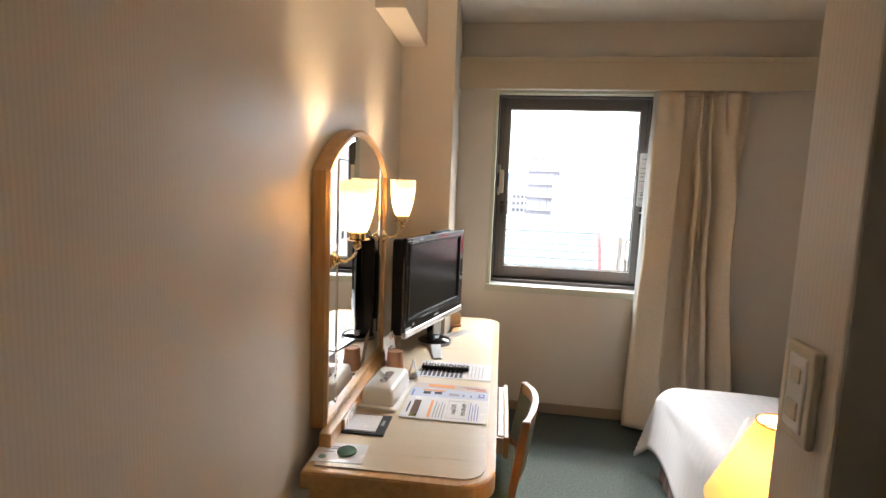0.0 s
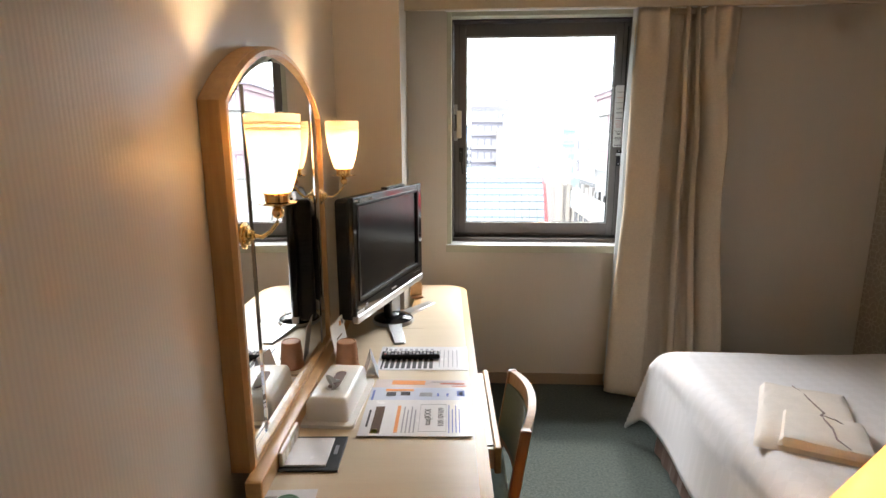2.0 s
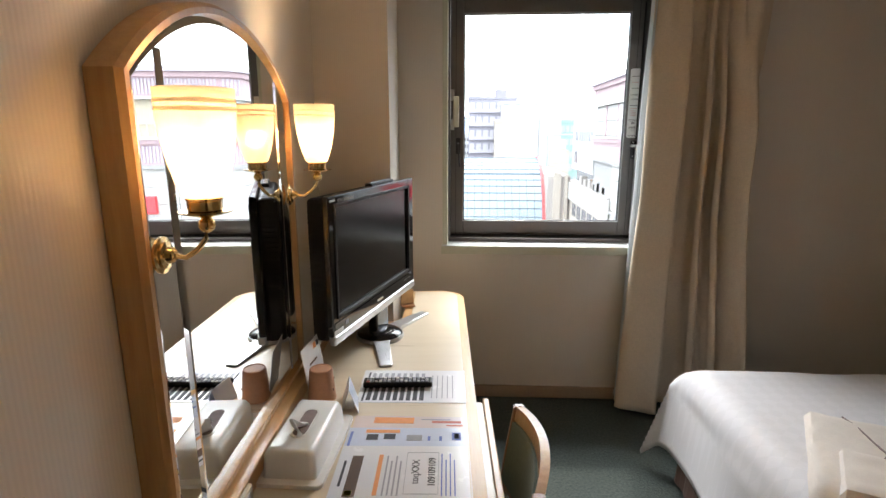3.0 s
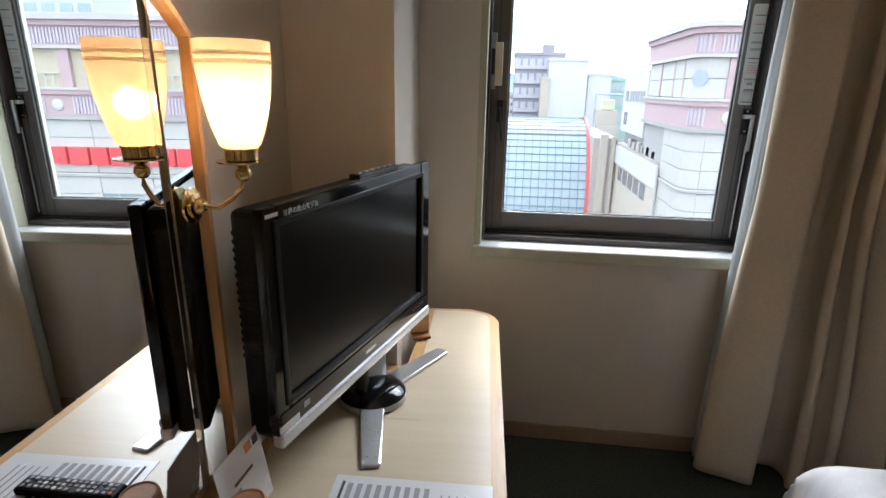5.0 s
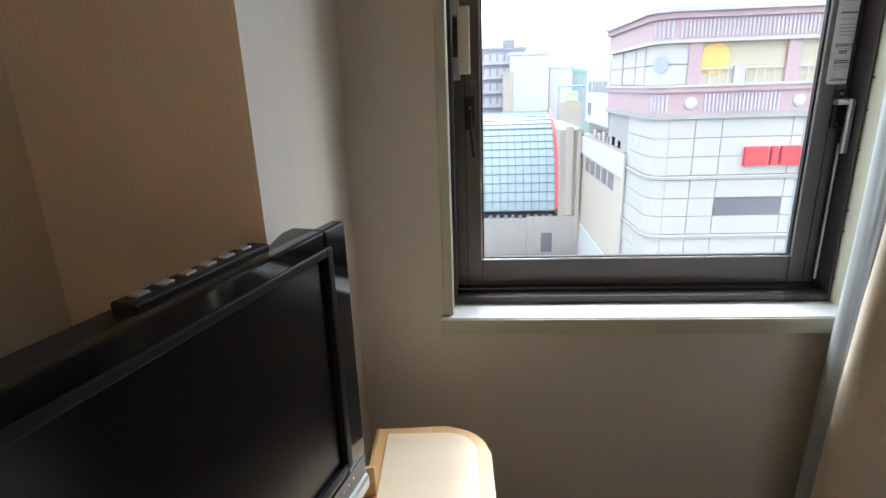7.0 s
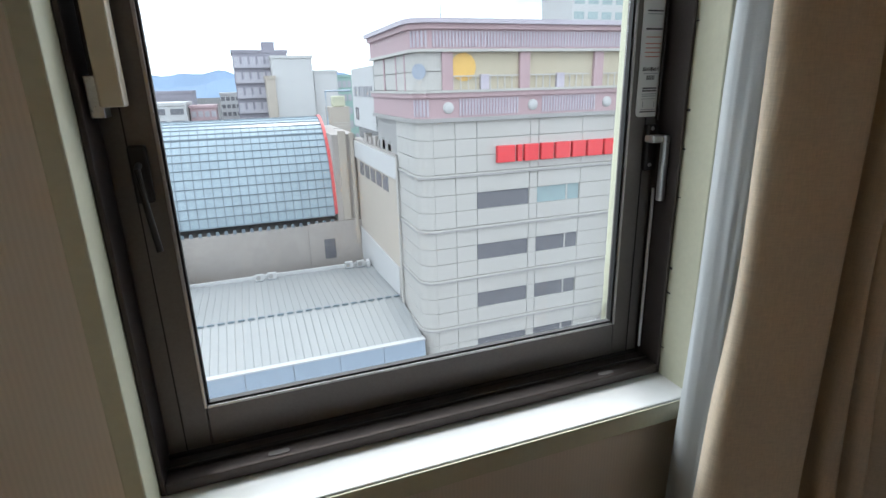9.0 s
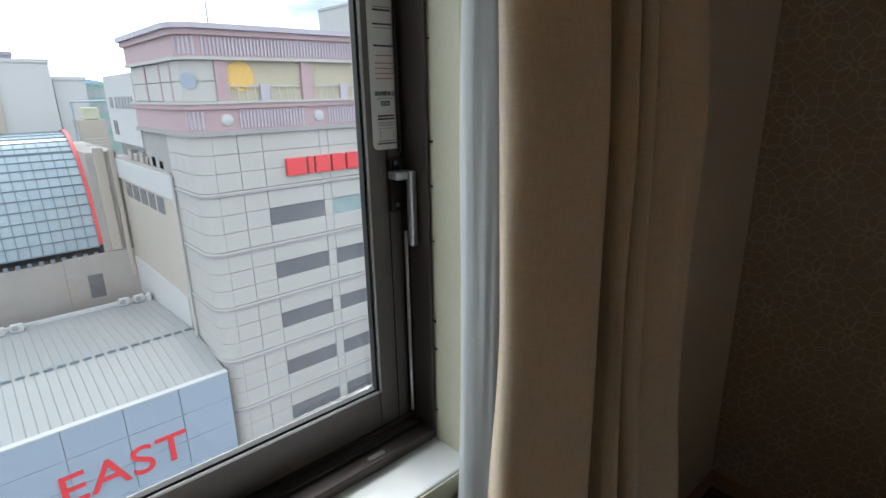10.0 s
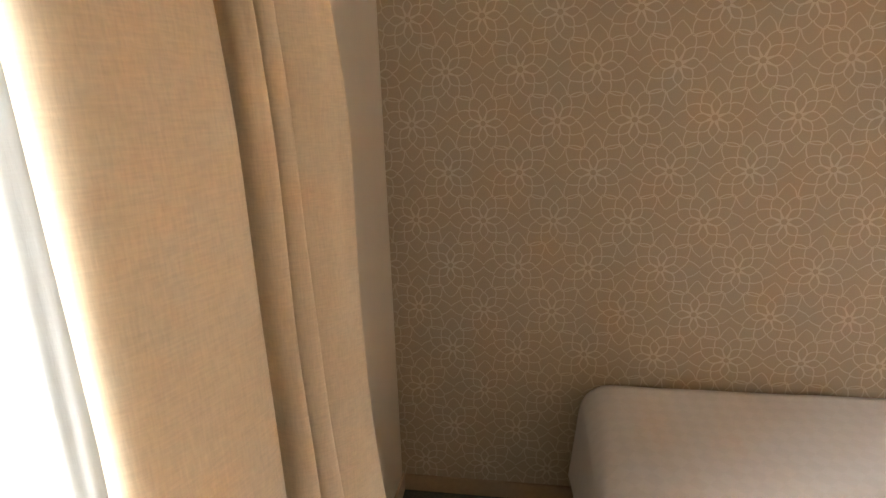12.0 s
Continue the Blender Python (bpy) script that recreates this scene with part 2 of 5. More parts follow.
M = {
    "paper_w": striped_paper("striped_wallpaper_west", (0.75, 0.69, 0.605), "y", 32.0, 0.045),
    "paper_n": striped_paper("striped_wallpaper_north", (0.73, 0.67, 0.59), "x", 40.0, 0.04),
    "flower": flower_paper("flower_wallpaper", (0.40, 0.335, 0.255), (0.60, 0.55, 0.47)),
    "ceiling": surface("ceiling_paper", (0.84, 0.82, 0.77), 0.85, grain=140, var=0.05, bump=0.25),
    "carpet": carpet_paper("carpet"),
    "base": surface("baseboard_vinyl", (0.36, 0.27, 0.19), 0.5, grain=80),
    "pelmet": surface("pelmet_paint", (0.56, 0.47, 0.33), 0.55, grain=120, var=0.06),
    "reveal": surface("reveal_paint", (0.56, 0.56, 0.43), 0.6, grain=90, var=0.05, bump=0.15),
    "sill": surface("sill_stone", (0.68, 0.70, 0.70), 0.12, grain=30, var=0.05, bump=0.02),
    "frame": surface("window_bronze", (0.075, 0.062, 0.058), 0.38, 0.6, grain=200, var=0.15, bump=0.04),
    "sash": surface("sash_bronze", (0.17, 0.155, 0.150), 0.45, 0.45, grain=200, var=0.12, bump=0.04),
    "gasket": surface("rubber_gasket", (0.02, 0.02, 0.02), 0.7),
    "glass": glass_pane("window_glass"),
    "steel": surface("handle_alloy", (0.55, 0.55, 0.56), 0.3, 0.9, grain=250, bump=0.03),
    "black_metal": surface("black_metal", (0.03, 0.028, 0.03), 0.45, 0.4),
    "sticker": surface("sticker_film", (0.80, 0.81, 0.81), 0.45, grain=40, var=0.03, bump=0.02),
    "ink": surface("dark_ink", (0.05, 0.05, 0.06), 0.7, bump=0),
    "grey_ink": surface("grey_ink", (0.35, 0.36, 0.40), 0.7, bump=0),
    "red_ink": surface("red_ink", (0.60, 0.20, 0.16), 0.7, bump=0),
    "orange_ink": surface("orange_ink", (0.85, 0.36, 0.14), 0.7, bump=0),
    "blue_ink": surface("blue_ink", (0.16, 0.22, 0.55), 0.7, bump=0),
    "yellow_ink": surface("yellow_ink", (0.85, 0.75, 0.1), 0.7, bump=0),
    "brown_ink": surface("brown_ink", (0.12, 0.07, 0.045), 0.7, bump=0),
    "curtain": fabric("curtain_cloth", (0.66, 0.555, 0.42), 0.85, 420, 0.1, 0.15),
    "lining": fabric("curtain_lining", (0.62, 0.65, 0.66), 0.85, 500, 0.04, 0.1, 0.40),
    "laminate": wood("maple_laminate", (0.64, 0.53, 0.385), (0.70, 0.595, 0.445), 0.30, "x", 0.5),
    "rim": wood("maple_rim", (0.50, 0.29, 0.12), (0.66, 0.42, 0.20), 0.3),
    "rim_z": wood("maple_upright", (0.46, 0.25, 0.10), (0.62, 0.38, 0.17), 0.34, "z"),
    "chair_wood": wood("chair_wood", (0.26, 0.11, 0.045), (0.42, 0.20, 0.085), 0.32, "z"),
    "chair_cloth": fabric("chair_cloth", (0.13, 0.18, 0.14), 0.8, 300, 0.15),
    "mirror": Nodes("mirror_silver", (0.93, 0.94, 0.94), 0.0, 1.0).m,
    "brass": surface("polished_brass", (0.80, 0.60, 0.30), 0.14, 1.0, grain=300, var=0.08, bump=0.02),
    "shade": lit_cloth("frosted_glass_shade", (0.93, 0.86, 0.77), 0.3, 0.02, 0.12),
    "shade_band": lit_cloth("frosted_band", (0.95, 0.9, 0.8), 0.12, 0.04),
    "bulb_glow": glowing("bulb_glow", (1.0, 0.80, 0.52), 260.0),
    "lampshade": lit_cloth("bedside_shade", (0.90, 0.74, 0.50), 0.8, 0.05),
    "tv_gloss": surface("piano_black", (0.008, 0.008, 0.009), 0.06, grain=40, bump=0.0),
    "tv_matte": surface("black_plastic", (0.011, 0.011, 0.012), 0.42, grain=300, bump=0.06),
    "screen": surface("lcd_screen", (0.005, 0.005, 0.006), 0.24, grain=3, bump=0.0, patch=1),
    "silver": surface("silver_plastic", (0.56, 0.57, 0.58), 0.3, 0.75, grain=300, bump=0.03),
    "print": surface("pale_print", (0.72, 0.72, 0.70), 0.5, bump=0),
    "white_plastic": surface("white_plastic", (0.78, 0.77, 0.74), 0.30, grain=8, var=0.012, bump=0.0),
    "cream_plastic": surface("cream_plastic", (0.66, 0.60, 0.48), 0.3, grain=10, var=0.02, bump=0.0),
    "tissue": fabric("tissue_paper", (0.86, 0.86, 0.85), 0.95, 200, 0.04),
    "clay": surface("terracotta_cup", (0.46, 0.235, 0.13), 0.6, grain=90, var=0.12, bump=0.12),
    "page": surface("printed_page", (0.80, 0.80, 0.83), 0.25, grain=20, var=0.02, bump=0.02),
    "page_blue": surface("bluish_page", (0.62, 0.68, 0.82), 0.22, grain=12, var=0.08, bump=0.02),
    "page_pink": surface("reddish_page", (0.72, 0.62, 0.60), 0.25, grain=12, var=0.08, bump=0.02),
    "leatherette": surface("black_leatherette", (0.03, 0.035, 0.04), 0.5, grain=200, var=0.2, bump=0.2),
    "green_mat": surface("green_coaster", (0.16, 0.30, 0.22), 0.7, grain=60, var=0.15, bump=0.1),
    "sheet": damask("bedspread_cloth", (0.70, 0.69, 0.71)),
    "skirt": fabric("bed_skirt_cloth", (0.16, 0.09, 0.065), 0.9, 300, 0.12),
    "robe": fabric("folded_robe_cloth", (0.72, 0.66, 0.60), 0.9, 240, 0.06),
    "cord": surface("robe_trim", (0.26, 0.20, 0.19), 0.8),
    "dark_door": surface("dark_door", (0.10, 0.075, 0.05), 0.5, grain=30),
}

for key, level in (("tv_matte", 0.22), ("screen", 0.35), ("leatherette", 0.3)):
    M[key].node_tree.nodes["Principled BSDF"].inputs["Specular IOR Level"].default_value = level


# ---- building helpers ----
def thing(name, label, category, group="", m=None):
    ob = new(name)
    ob.empty_display_size = 0.1
    if m is not None:
        ob.matrix_world = m
    return tagged(ob, label, category, group)


def mesh_of(name, bm, material, smooth=False):
    bmesh.ops.recalc_face_normals(bm, faces=bm.faces[:])
    me = bpy.data.meshes.new(name)
    bm.to_mesh(me)
    bm.free()
    me.materials.append(M[material])
    if smooth:
        for p in me.polygons:
            p.use_smooth = True
        me.set_sharp_from_angle(angle=radians(38))
    return me


def part(name, bm, material, parent, label="", smooth=False):
    ob = new(name, mesh_of(name, bm, material, smooth))
    ob.parent = parent
    if label:
        tagged(ob, label)
    return ob


def structure(name, bm, material, label="", m=None, smooth=False):
    ob = new(name, mesh_of(name, bm, material, smooth))
    if m is not None:
        ob.matrix_world = m
    return tagged(ob, label, "", "", "structure")


def box(x0, y0, z0, x1, y1, z1, bevel=0.0, bm=None, m=None, seg=2):
    own = bm if bm is not None else bmesh.new()
    made = bmesh.ops.create_cube(own, size=1)["verts"]
    for v in made:
        v.co = ((x0 + x1) / 2 + v.co.x * (x1 - x0), (y0 + y1) / 2 + v.co.y * (y1 - y0), (z0 + z1) / 2 + v.co.z * (z1 - z0))
    if bevel:
        edges = list({e for v in made for e in v.link_edges})
        out = bmesh.ops.bevel(own, geom=edges, offset=bevel, segments=seg, profile=0.5, affect="EDGES")
        made = list({v for f in out["faces"] for v in f.verts} | {v for v in made if v.is_valid})
    if m is not None:
        bmesh.ops.transform(own, matrix=m, verts=made)
    return own


def lathe(profile, seg=32, centre=(0, 0, 0), bm=None):
    """Turns (radius, height) pairs round an upright axis."""
    own = bm if bm is not None else bmesh.new()
    rings = []
    for r, h in profile:
        rings.append([own.verts.new((centre[0] + r * math.cos(2 * math.pi * i / seg), centre[1] + r * math.sin(2 * math.pi * i / seg), centre[2] + h)) for i in range(seg)])
    for a, b in zip(rings, rings[1:]):
        for i in range(seg):
            own.faces.new((a[i], a[(i + 1) % seg], b[(i + 1) % seg], b[i]))
    return own


def solid_lathe(profile, seg=32, centre=(0, 0, 0), bm=None):
    return lathe([(0.0004, profile[0][1])] + list(profile) + [(0.0004, profile[-1][1])], seg, centre, bm)


def tube(points, radius, seg=12, bm=None):
    own = bm if bm is not None else bmesh.new()
    pts = [Vector(p) for p in points]
    rings = []
    for i, p in enumerate(pts):
        d = (pts[min(i + 1, len(pts) - 1)] - pts[max(i - 1, 0)]).normalized()
        up = Vector((0, 0, 1)) if abs(d.z) < 0.95 else Vector((1, 0, 0))
        a = d.cross(up).normalized()
        b = d.cross(a)
        rings.append([own.verts.new(p + radius * (math.cos(2 * math.pi * k / seg) * a + math.sin(2 * math.pi * k / seg) * b)) for k in range(seg)])
    for a, b in zip(rings, rings[1:]):
        for k in range(seg):
            own.faces.new((a[k], a[(k + 1) % seg], b[(k + 1) % seg], b[k]))
    own.faces.new(rings[0])
    own.faces.new(rings[-1])
    return own


def prism(outline, z0, z1, bevel=0.0, bm=None, seg=2):
    """An upright solid over a plan outline."""
    own = bm if bm is not None else bmesh.new()
    low = [own.verts.new((x, y, z0)) for x, y in outline]
    high = [own.verts.new((x, y, z1)) for x, y in outline]
    n = len(outline)
    own.faces.new(low)
    top = own.faces.new(high)
    for i in range(n):
        own.faces.new((low[i], low[(i + 1) % n], high[(i + 1) % n], high[i]))
    if bevel:
        bmesh.ops.bevel(own, geom=list(top.edges), offset=bevel, segments=seg, profile=0.5, affect="EDGES")
    return own


def arc(cx, cy, r, a0, a1, n=8):
    return [(cx + r * math.cos(radians(a0 + (a1 - a0) * i / n)), cy + r * math.sin(radians(a0 + (a1 - a0) * i / n))) for i in range(n + 1)]


def rounded(x0, y0, x1, y1, r, n=6):
    return arc(x1 - r, y1 - r, r, 0, 90, n) + arc(x0 + r, y1 - r, r, 90, 180, n) + arc(x0 + r, y0 + r, r, 180, 270, n) + arc(x1 - r, y0 + r, r, 270, 360, n)


def lettering(name, text, size, material, parent, m, label=""):
    """Raised letters in the built-in font, as a mesh."""
    c = bpy.data.curves.new(name, "FONT")
    c.body, c.size, c.extrude = text, size, 0.0004
    c.align_x = "CENTER"
    tmp = bpy.data.objects.new("tmp", c)
    scene.collection.objects.link(tmp)
    dg = bpy.context.evaluated_depsgraph_get()
    me = bpy.data.meshes.new_from_object(tmp.evaluated_get(dg))
    bpy.data.objects.remove(tmp)
    me.materials.clear()
    me.materials.append(M[material])
    ob = new(name, me)
    ob.parent = parent
    ob.matrix_basis = m
    return tagged(ob, label) if label else ob


# ---- the room ----
CEIL, NY, EX = 2.60, 3.10, 2.78
WEST = pose(-0.12, 2.45, 0, 0, 0, 2.6) @ pose(0, -2.45, 0)   # x: out from the west wall, y: along it

structure("floor", box(-0.5, -1.4, -0.12, 3.0, 3.3, 0), "carpet", "dark grey-green loop pile carpet on the floor")
structure("ceiling", box(-0.5, -1.4, CEIL, 3.0, 3.5, CEIL + 0.15), "ceiling", "cream papered ceiling")
structure("wall_west", box(-0.15, -1.35, 0, 0, 3.3, CEIL), "paper_w", "beige wallpaper with fine upright ribs", WEST)
structure("wall_east", box(EX, -1.4, 0, EX + 0.15, 3.3, CEIL), "flower", "brown wallpaper printed with pale flower outlines")
structure("wall_south", box(-0.5, -1.4, 0, 3.0, -1.25, CEIL), "paper_n", "beige ribbed wallpaper behind the entrance")
bm = prism([(-0.16, 2.43), (0.175, 2.43), (0.125, NY), (-0.2, NY)], 0, CEIL)
structure("column", bm, "paper_n", "beige papered column in the corner")
structure("beam", box(0.0, 1.80, 2.28, 0.135, 2.44, CEIL, 0.004), "paper_n", "papered boxed beam under the ceiling", WEST)
# corridor wall with its doorway, and the wall behind the bed's head
structure("wall_corridor", box(0.955, 0.14, 0, 1.055, 0.27, CEIL, 0.004), "paper_w", "beige ribbed wallpaper on the corridor wall")
structure("wall_corridor_south", box(0.955, -1.25, 0, 1.055, -0.75, CEIL), "paper_w")
structure("wall_corridor_lintel", box(0.955, -0.75, 2.05, 1.055, 0.14, CEIL), "paper_w")
structure("wall_bed_head", box(1.055, 0.17, 0, EX, 0.27, CEIL), "paper_n")
door = new("door_1", mesh_of("door_1", box(1.01, -0.74, 0.005, 1.045, 0.13, 2.045, 0.003), "dark_door"))
tagged(door, "dark brown bathroom door set back in the corridor wall", "", "", "structure")

# north wall round the window
WX0, WX1, WZ0, WZ1 = 0.352, 1.416, 0.842, 2.185
NT = 3.40
bm = box(-0.3, NY, 0, WX0, NT, CEIL)
box(WX1, NY, 0, EX + 0.15, NT, CEIL, bm=bm)
box(WX0, NY, 0, WX1, NT, WZ0, bm=bm)
box(WX0, NY, WZ1, WX1, NT, CEIL, bm=bm)
structure("wall_north", bm, "paper_n", "beige ribbed wallpaper round the window")
structure("baseboard", box(0.12, NY - 0.012, 0, EX, NY, 0.07, 0.003), "base", "brown vinyl baseboard under the window wall")
structure("baseboard_east", box(EX - 0.012, 0.27, 0, EX, NY - 0.012, 0.07, 0.003), "base", "brown vinyl baseboard under the flowered wall")
structure("baseboard_west", box(0, -1.2, 0, 0.012, 2.43, 0.07, 0.003), "base", "brown vinyl baseboard", WEST)

bm = box(0.13, 2.93, 2.155, EX, 2.955, 2.315, 0.003)
box(0.13, 2.925, 2.315, EX, NY, 2.345, 0.003, bm=bm)
structure("pelmet", bm, "pelmet", "tan painted curtain pelmet board over the window")
structure("curtain_rail", box(0.35, 2.99, 2.16, 2.2, 3.01, 2.18, 0.003), "white_plastic", "white curtain rail hidden behind the pelmet")
structure("rail_fixing", box(0.35, 2.99, 2.18, 2.2, 3.01, 2.315), "white_plastic")

# window: linings, sill, frame, sash, panes, fittings
win = new("window_1")
tagged(win, "bronze aluminium window with one large sash and pale stone sill", "", "", "structure")
FX0, FX1, FZ1, FY = 0.379, 1.393, 2.156, 3.172
for x0, x1 in ((WX0, FX0), (FX1, WX1)):
    part("window_lining", box(x0, NY - 0.004, WZ0 + 0.04, x1, 3.39, WZ1, 0.003), "reveal", win)
part("window_lining", box(FX0, NY - 0.004, FZ1, FX1, 3.39, WZ1, 0.003), "reveal", win)
part("window_sill", box(WX0 - 0.004, NY - 0.022, WZ0, WX1 + 0.004, FY + 0.03, 0.884, 0.004), "sill", win, "polished white stone sill")
part("sill_front", box(WX0 - 0.006, NY - 0.026, WZ0 - 0.004, WX1 + 0.006, NY - 0.0225, 0.880, 0.001), "reveal", win)


def ring(x0, x1, z0, z1, w, y0, y1, bevel=0.003, wb=None):
    wb = wb or w
    b = box(x0, y0, z0, x0 + w, y1, z1, bevel)
    box(x1 - w, y0, z0, x1, y1, z1, bevel, bm=b)
    box(x0 + w, y0, z0, x1 - w, y1, z0 + wb, bevel, bm=b)
    box(x0 + w, y0, z1 - w, x1 - w, y1, z1, bevel, bm=b)
    return b


part("window_frame", ring(FX0, FX1, 0.887, FZ1, 0.008, FY, 3.34, 0.002, 0.020), "frame", win)
sash = part("sash", ring(0.388, 1.384, 0.912, 2.146, 0.070, 3.243, 3.272, 0.003, 0.080), "sash", win)
part("bead", ring(0.456, 1.316, 0.990, 2.078, 0.005, 3.2405, 3.258, 0.001), "steel", sash, "thin bright glazing bead")
part("gasket", ring(0.461, 1.311, 0.995, 2.073, 0.004, 3.245, 3.258, 0.001), "gasket", sash)
for x in (0.4165, 1.3545):
    part("groove", box(x, 3.2418, 0.914, x + 0.002, 3.2445, 2.144), "gasket", sash)
part("frame_step", box(FX0 + 0.008, 3.205, 0.907, FX1 - 0.008, 3.212, 0.914, 0.001), "gasket", win)
part("seal", box(0.388, 3.236, 0.908, 1.384, 3.2425, 0.916, 0.001), "gasket", win)
pane = part("pane", box(0.460, 3.259, 0.994, 1.312, 3.264, 2.074), "glass", win)
pane.visible_shadow = False
# lever on the closing side, its plate, screws and rod
part("handle_plate", box(1.353, 3.231, 1.337, 1.383, 3.243, 1.432, 0.004), "black_metal", sash)
lev = box(1.346, 3.203, 1.397, 1.384, 3.231, 1.412, 0.004)
box(1.369, 3.197, 1.277, 1.384, 3.211, 1.412, 0.004, bm=lev)
part("handle", lev, "steel", sash, "cast alloy window lever")
part("rod", tube([(1.379, 3.228, 0.93), (1.379, 3.228, 1.30)], 0.0035), "steel", win)
part("rod", tube([(1.379, 3.236, 1.44), (1.379, 3.236, 2.12)], 0.0035), "black_metal", win)
for z in (1.350, 1.424):
    screw = solid_lathe([(0.0042, 0), (0.0038, 0.002)], 12)
    bmesh.ops.rotate(screw, verts=screw.verts[:], cent=(0, 0, 0), matrix=Matrix.Rotation(radians(90), 3, "X"))
    bmesh.ops.translate(screw, verts=screw.verts[:], vec=(1.365, 3.231, z))
    part("screw", screw, "steel", sash)
# latch and stay on the hinge side
part("handle_plate", box(0.417, 3.231, 1.36, 0.443, 3.243, 1.447, 0.004), "black_metal", sash)
part("handle", tube([(0.430, 3.230, 1.418), (0.430, 3.210, 1.414), (0.434, 3.205, 1.36), (0.441, 3.202, 1.292)], 0.0048), "black_metal", sash, "thin dark latch lever")
part("stay_arm", box(0.404, 3.190, 1.502, 0.434, 3.225, 1.66, 0.003), "cream_plastic", win, "pale metal window stay")
for z in (1.488, 1.64):
    part("hinge_plate", box(0.390, 3.195, z, 0.408, 3.235, z + 0.055, 0.002), "steel", win)
for x in (0.55, 1.24):
    slot = prism(rounded(x, 3.180, x + 0.036, 3.192, 0.005, 4), 0.9068, 0.909)
    part("drain_cap", slot, "sash", win)
for i in range(11):
    zz = 0.95 + i * 0.107 + 0.03 * math.sin(i * 2.3)
    part("sealant_bit", box(FX1 - 0.0012, 3.166 - 0.002 * (i % 2), zz, FX1 + 0.001, 3.172, zz + 0.002 + 0.0015 * (i % 3)), "gasket", win)

# instruction sticker on the sash stile
st = thing("sticker", "white instruction sticker with small print on the window sash", "sticker")
film_face = prism(rounded(1.328, 1.447, 1.386, 1.80, 0.010, 5), 0, 0.0012)
bmesh.ops.transform(film_face, matrix=Matrix(((1, 0, 0, 0), (0, 0, -1, 3.2425), (0, 1, 0, 0), (0, 0, 0, 1))), verts=film_face.verts[:])
part("film", film_face, "sticker", st)
SX, SY = 1.357, 3.2410
for z, w, h, ink in ((1.456, 0.040, 0.0022, "ink"), (1.4605, 0.036, 0.0015, "grey_ink"), (1.482, 0.036, 0.0008, "grey_ink"), (1.487, 0.034, 0.0014, "grey_ink"), (1.491, 0.036, 0.0014, "grey_ink"), (1.4965, 0.036, 0.0028, "ink"), (1.5015, 0.034, 0.0028, "ink"),
                     (1.5305, 0.034, 0.0012, "grey_ink"), (1.562, 0.034, 0.0016, "red_ink"), (1.570, 0.036, 0.0016, "red_ink"), (1.578, 0.034, 0.0016, "red_ink"), (1.586, 0.036, 0.0016, "red_ink"), (1.598, 0.034, 0.0016, "red_ink"), (1.612, 0.040, 0.003, "ink"),
                     (1.640, 0.036, 0.0014, "grey_ink"), (1.645, 0.038, 0.0026, "ink"), (1.666, 0.036, 0.0026, "ink"), (1.671, 0.034, 0.0014, "grey_ink"), (1.70, 0.036, 0.0026, "ink"), (1.73, 0.034, 0.0016, "red_ink"), (1.76, 0.036, 0.0028, "ink")):
    for k in range(3 if h > 0.0024 else 1):
        ww = w / 3 - 0.0012 if h > 0.0024 else w
        cx = SX + (k - 1) * w / 3 if h > 0.0024 else SX
        part("print_line", box(cx - ww / 2, SY - 0.0004, z, cx + ww / 2, SY + 0.0004, z + h), ink, st)
for dx in (-0.014, 0.014):
    part("diagram_line", box(SX + dx, SY - 0.0004, 1.466, SX + dx + 0.0008, SY + 0.0004, 1.478), "grey_ink", st)
part("push_mark", box(SX - 0.009, SY - 0.0004, 1.5195, SX + 0.009, SY + 0.0004, 1.5270), "ink", st)
lettering("push_word", "PUSH", 0.0065, "sticker", st, pose(SX, SY - 0.0006, 1.5210, 90, 0, 0))
lettering("heading", "窓の閉め方", 0.0085, "ink", st, pose(SX, SY - 0.0006, 1.536, 90, 0, 0))

# ---- curtain ----
def smooth_curve(pts, n):
    out = []
    for i in range(len(pts) - 1):
        p0, p1, p2, p3 = (Vector(pts[max(0, min(len(pts) - 1, i + k))]) for k in (-1, 0, 1, 2))
        for j in range(n):
            t = j / n
            out.append(0.5 * ((2 * p1) + (p2 - p0) * t + (2 * p0 - 5 * p1 + 4 * p2 - p3) * t * t + (3 * p1 - p0 - 3 * p2 + p3) * t ** 3))
    out.append(Vector(pts[-1]))
    return out


def eased(a, b, v):
    t = min(1.0, max(0.0, (v - a) / (b - a)))
    return t * t * (3 - 2 * t)


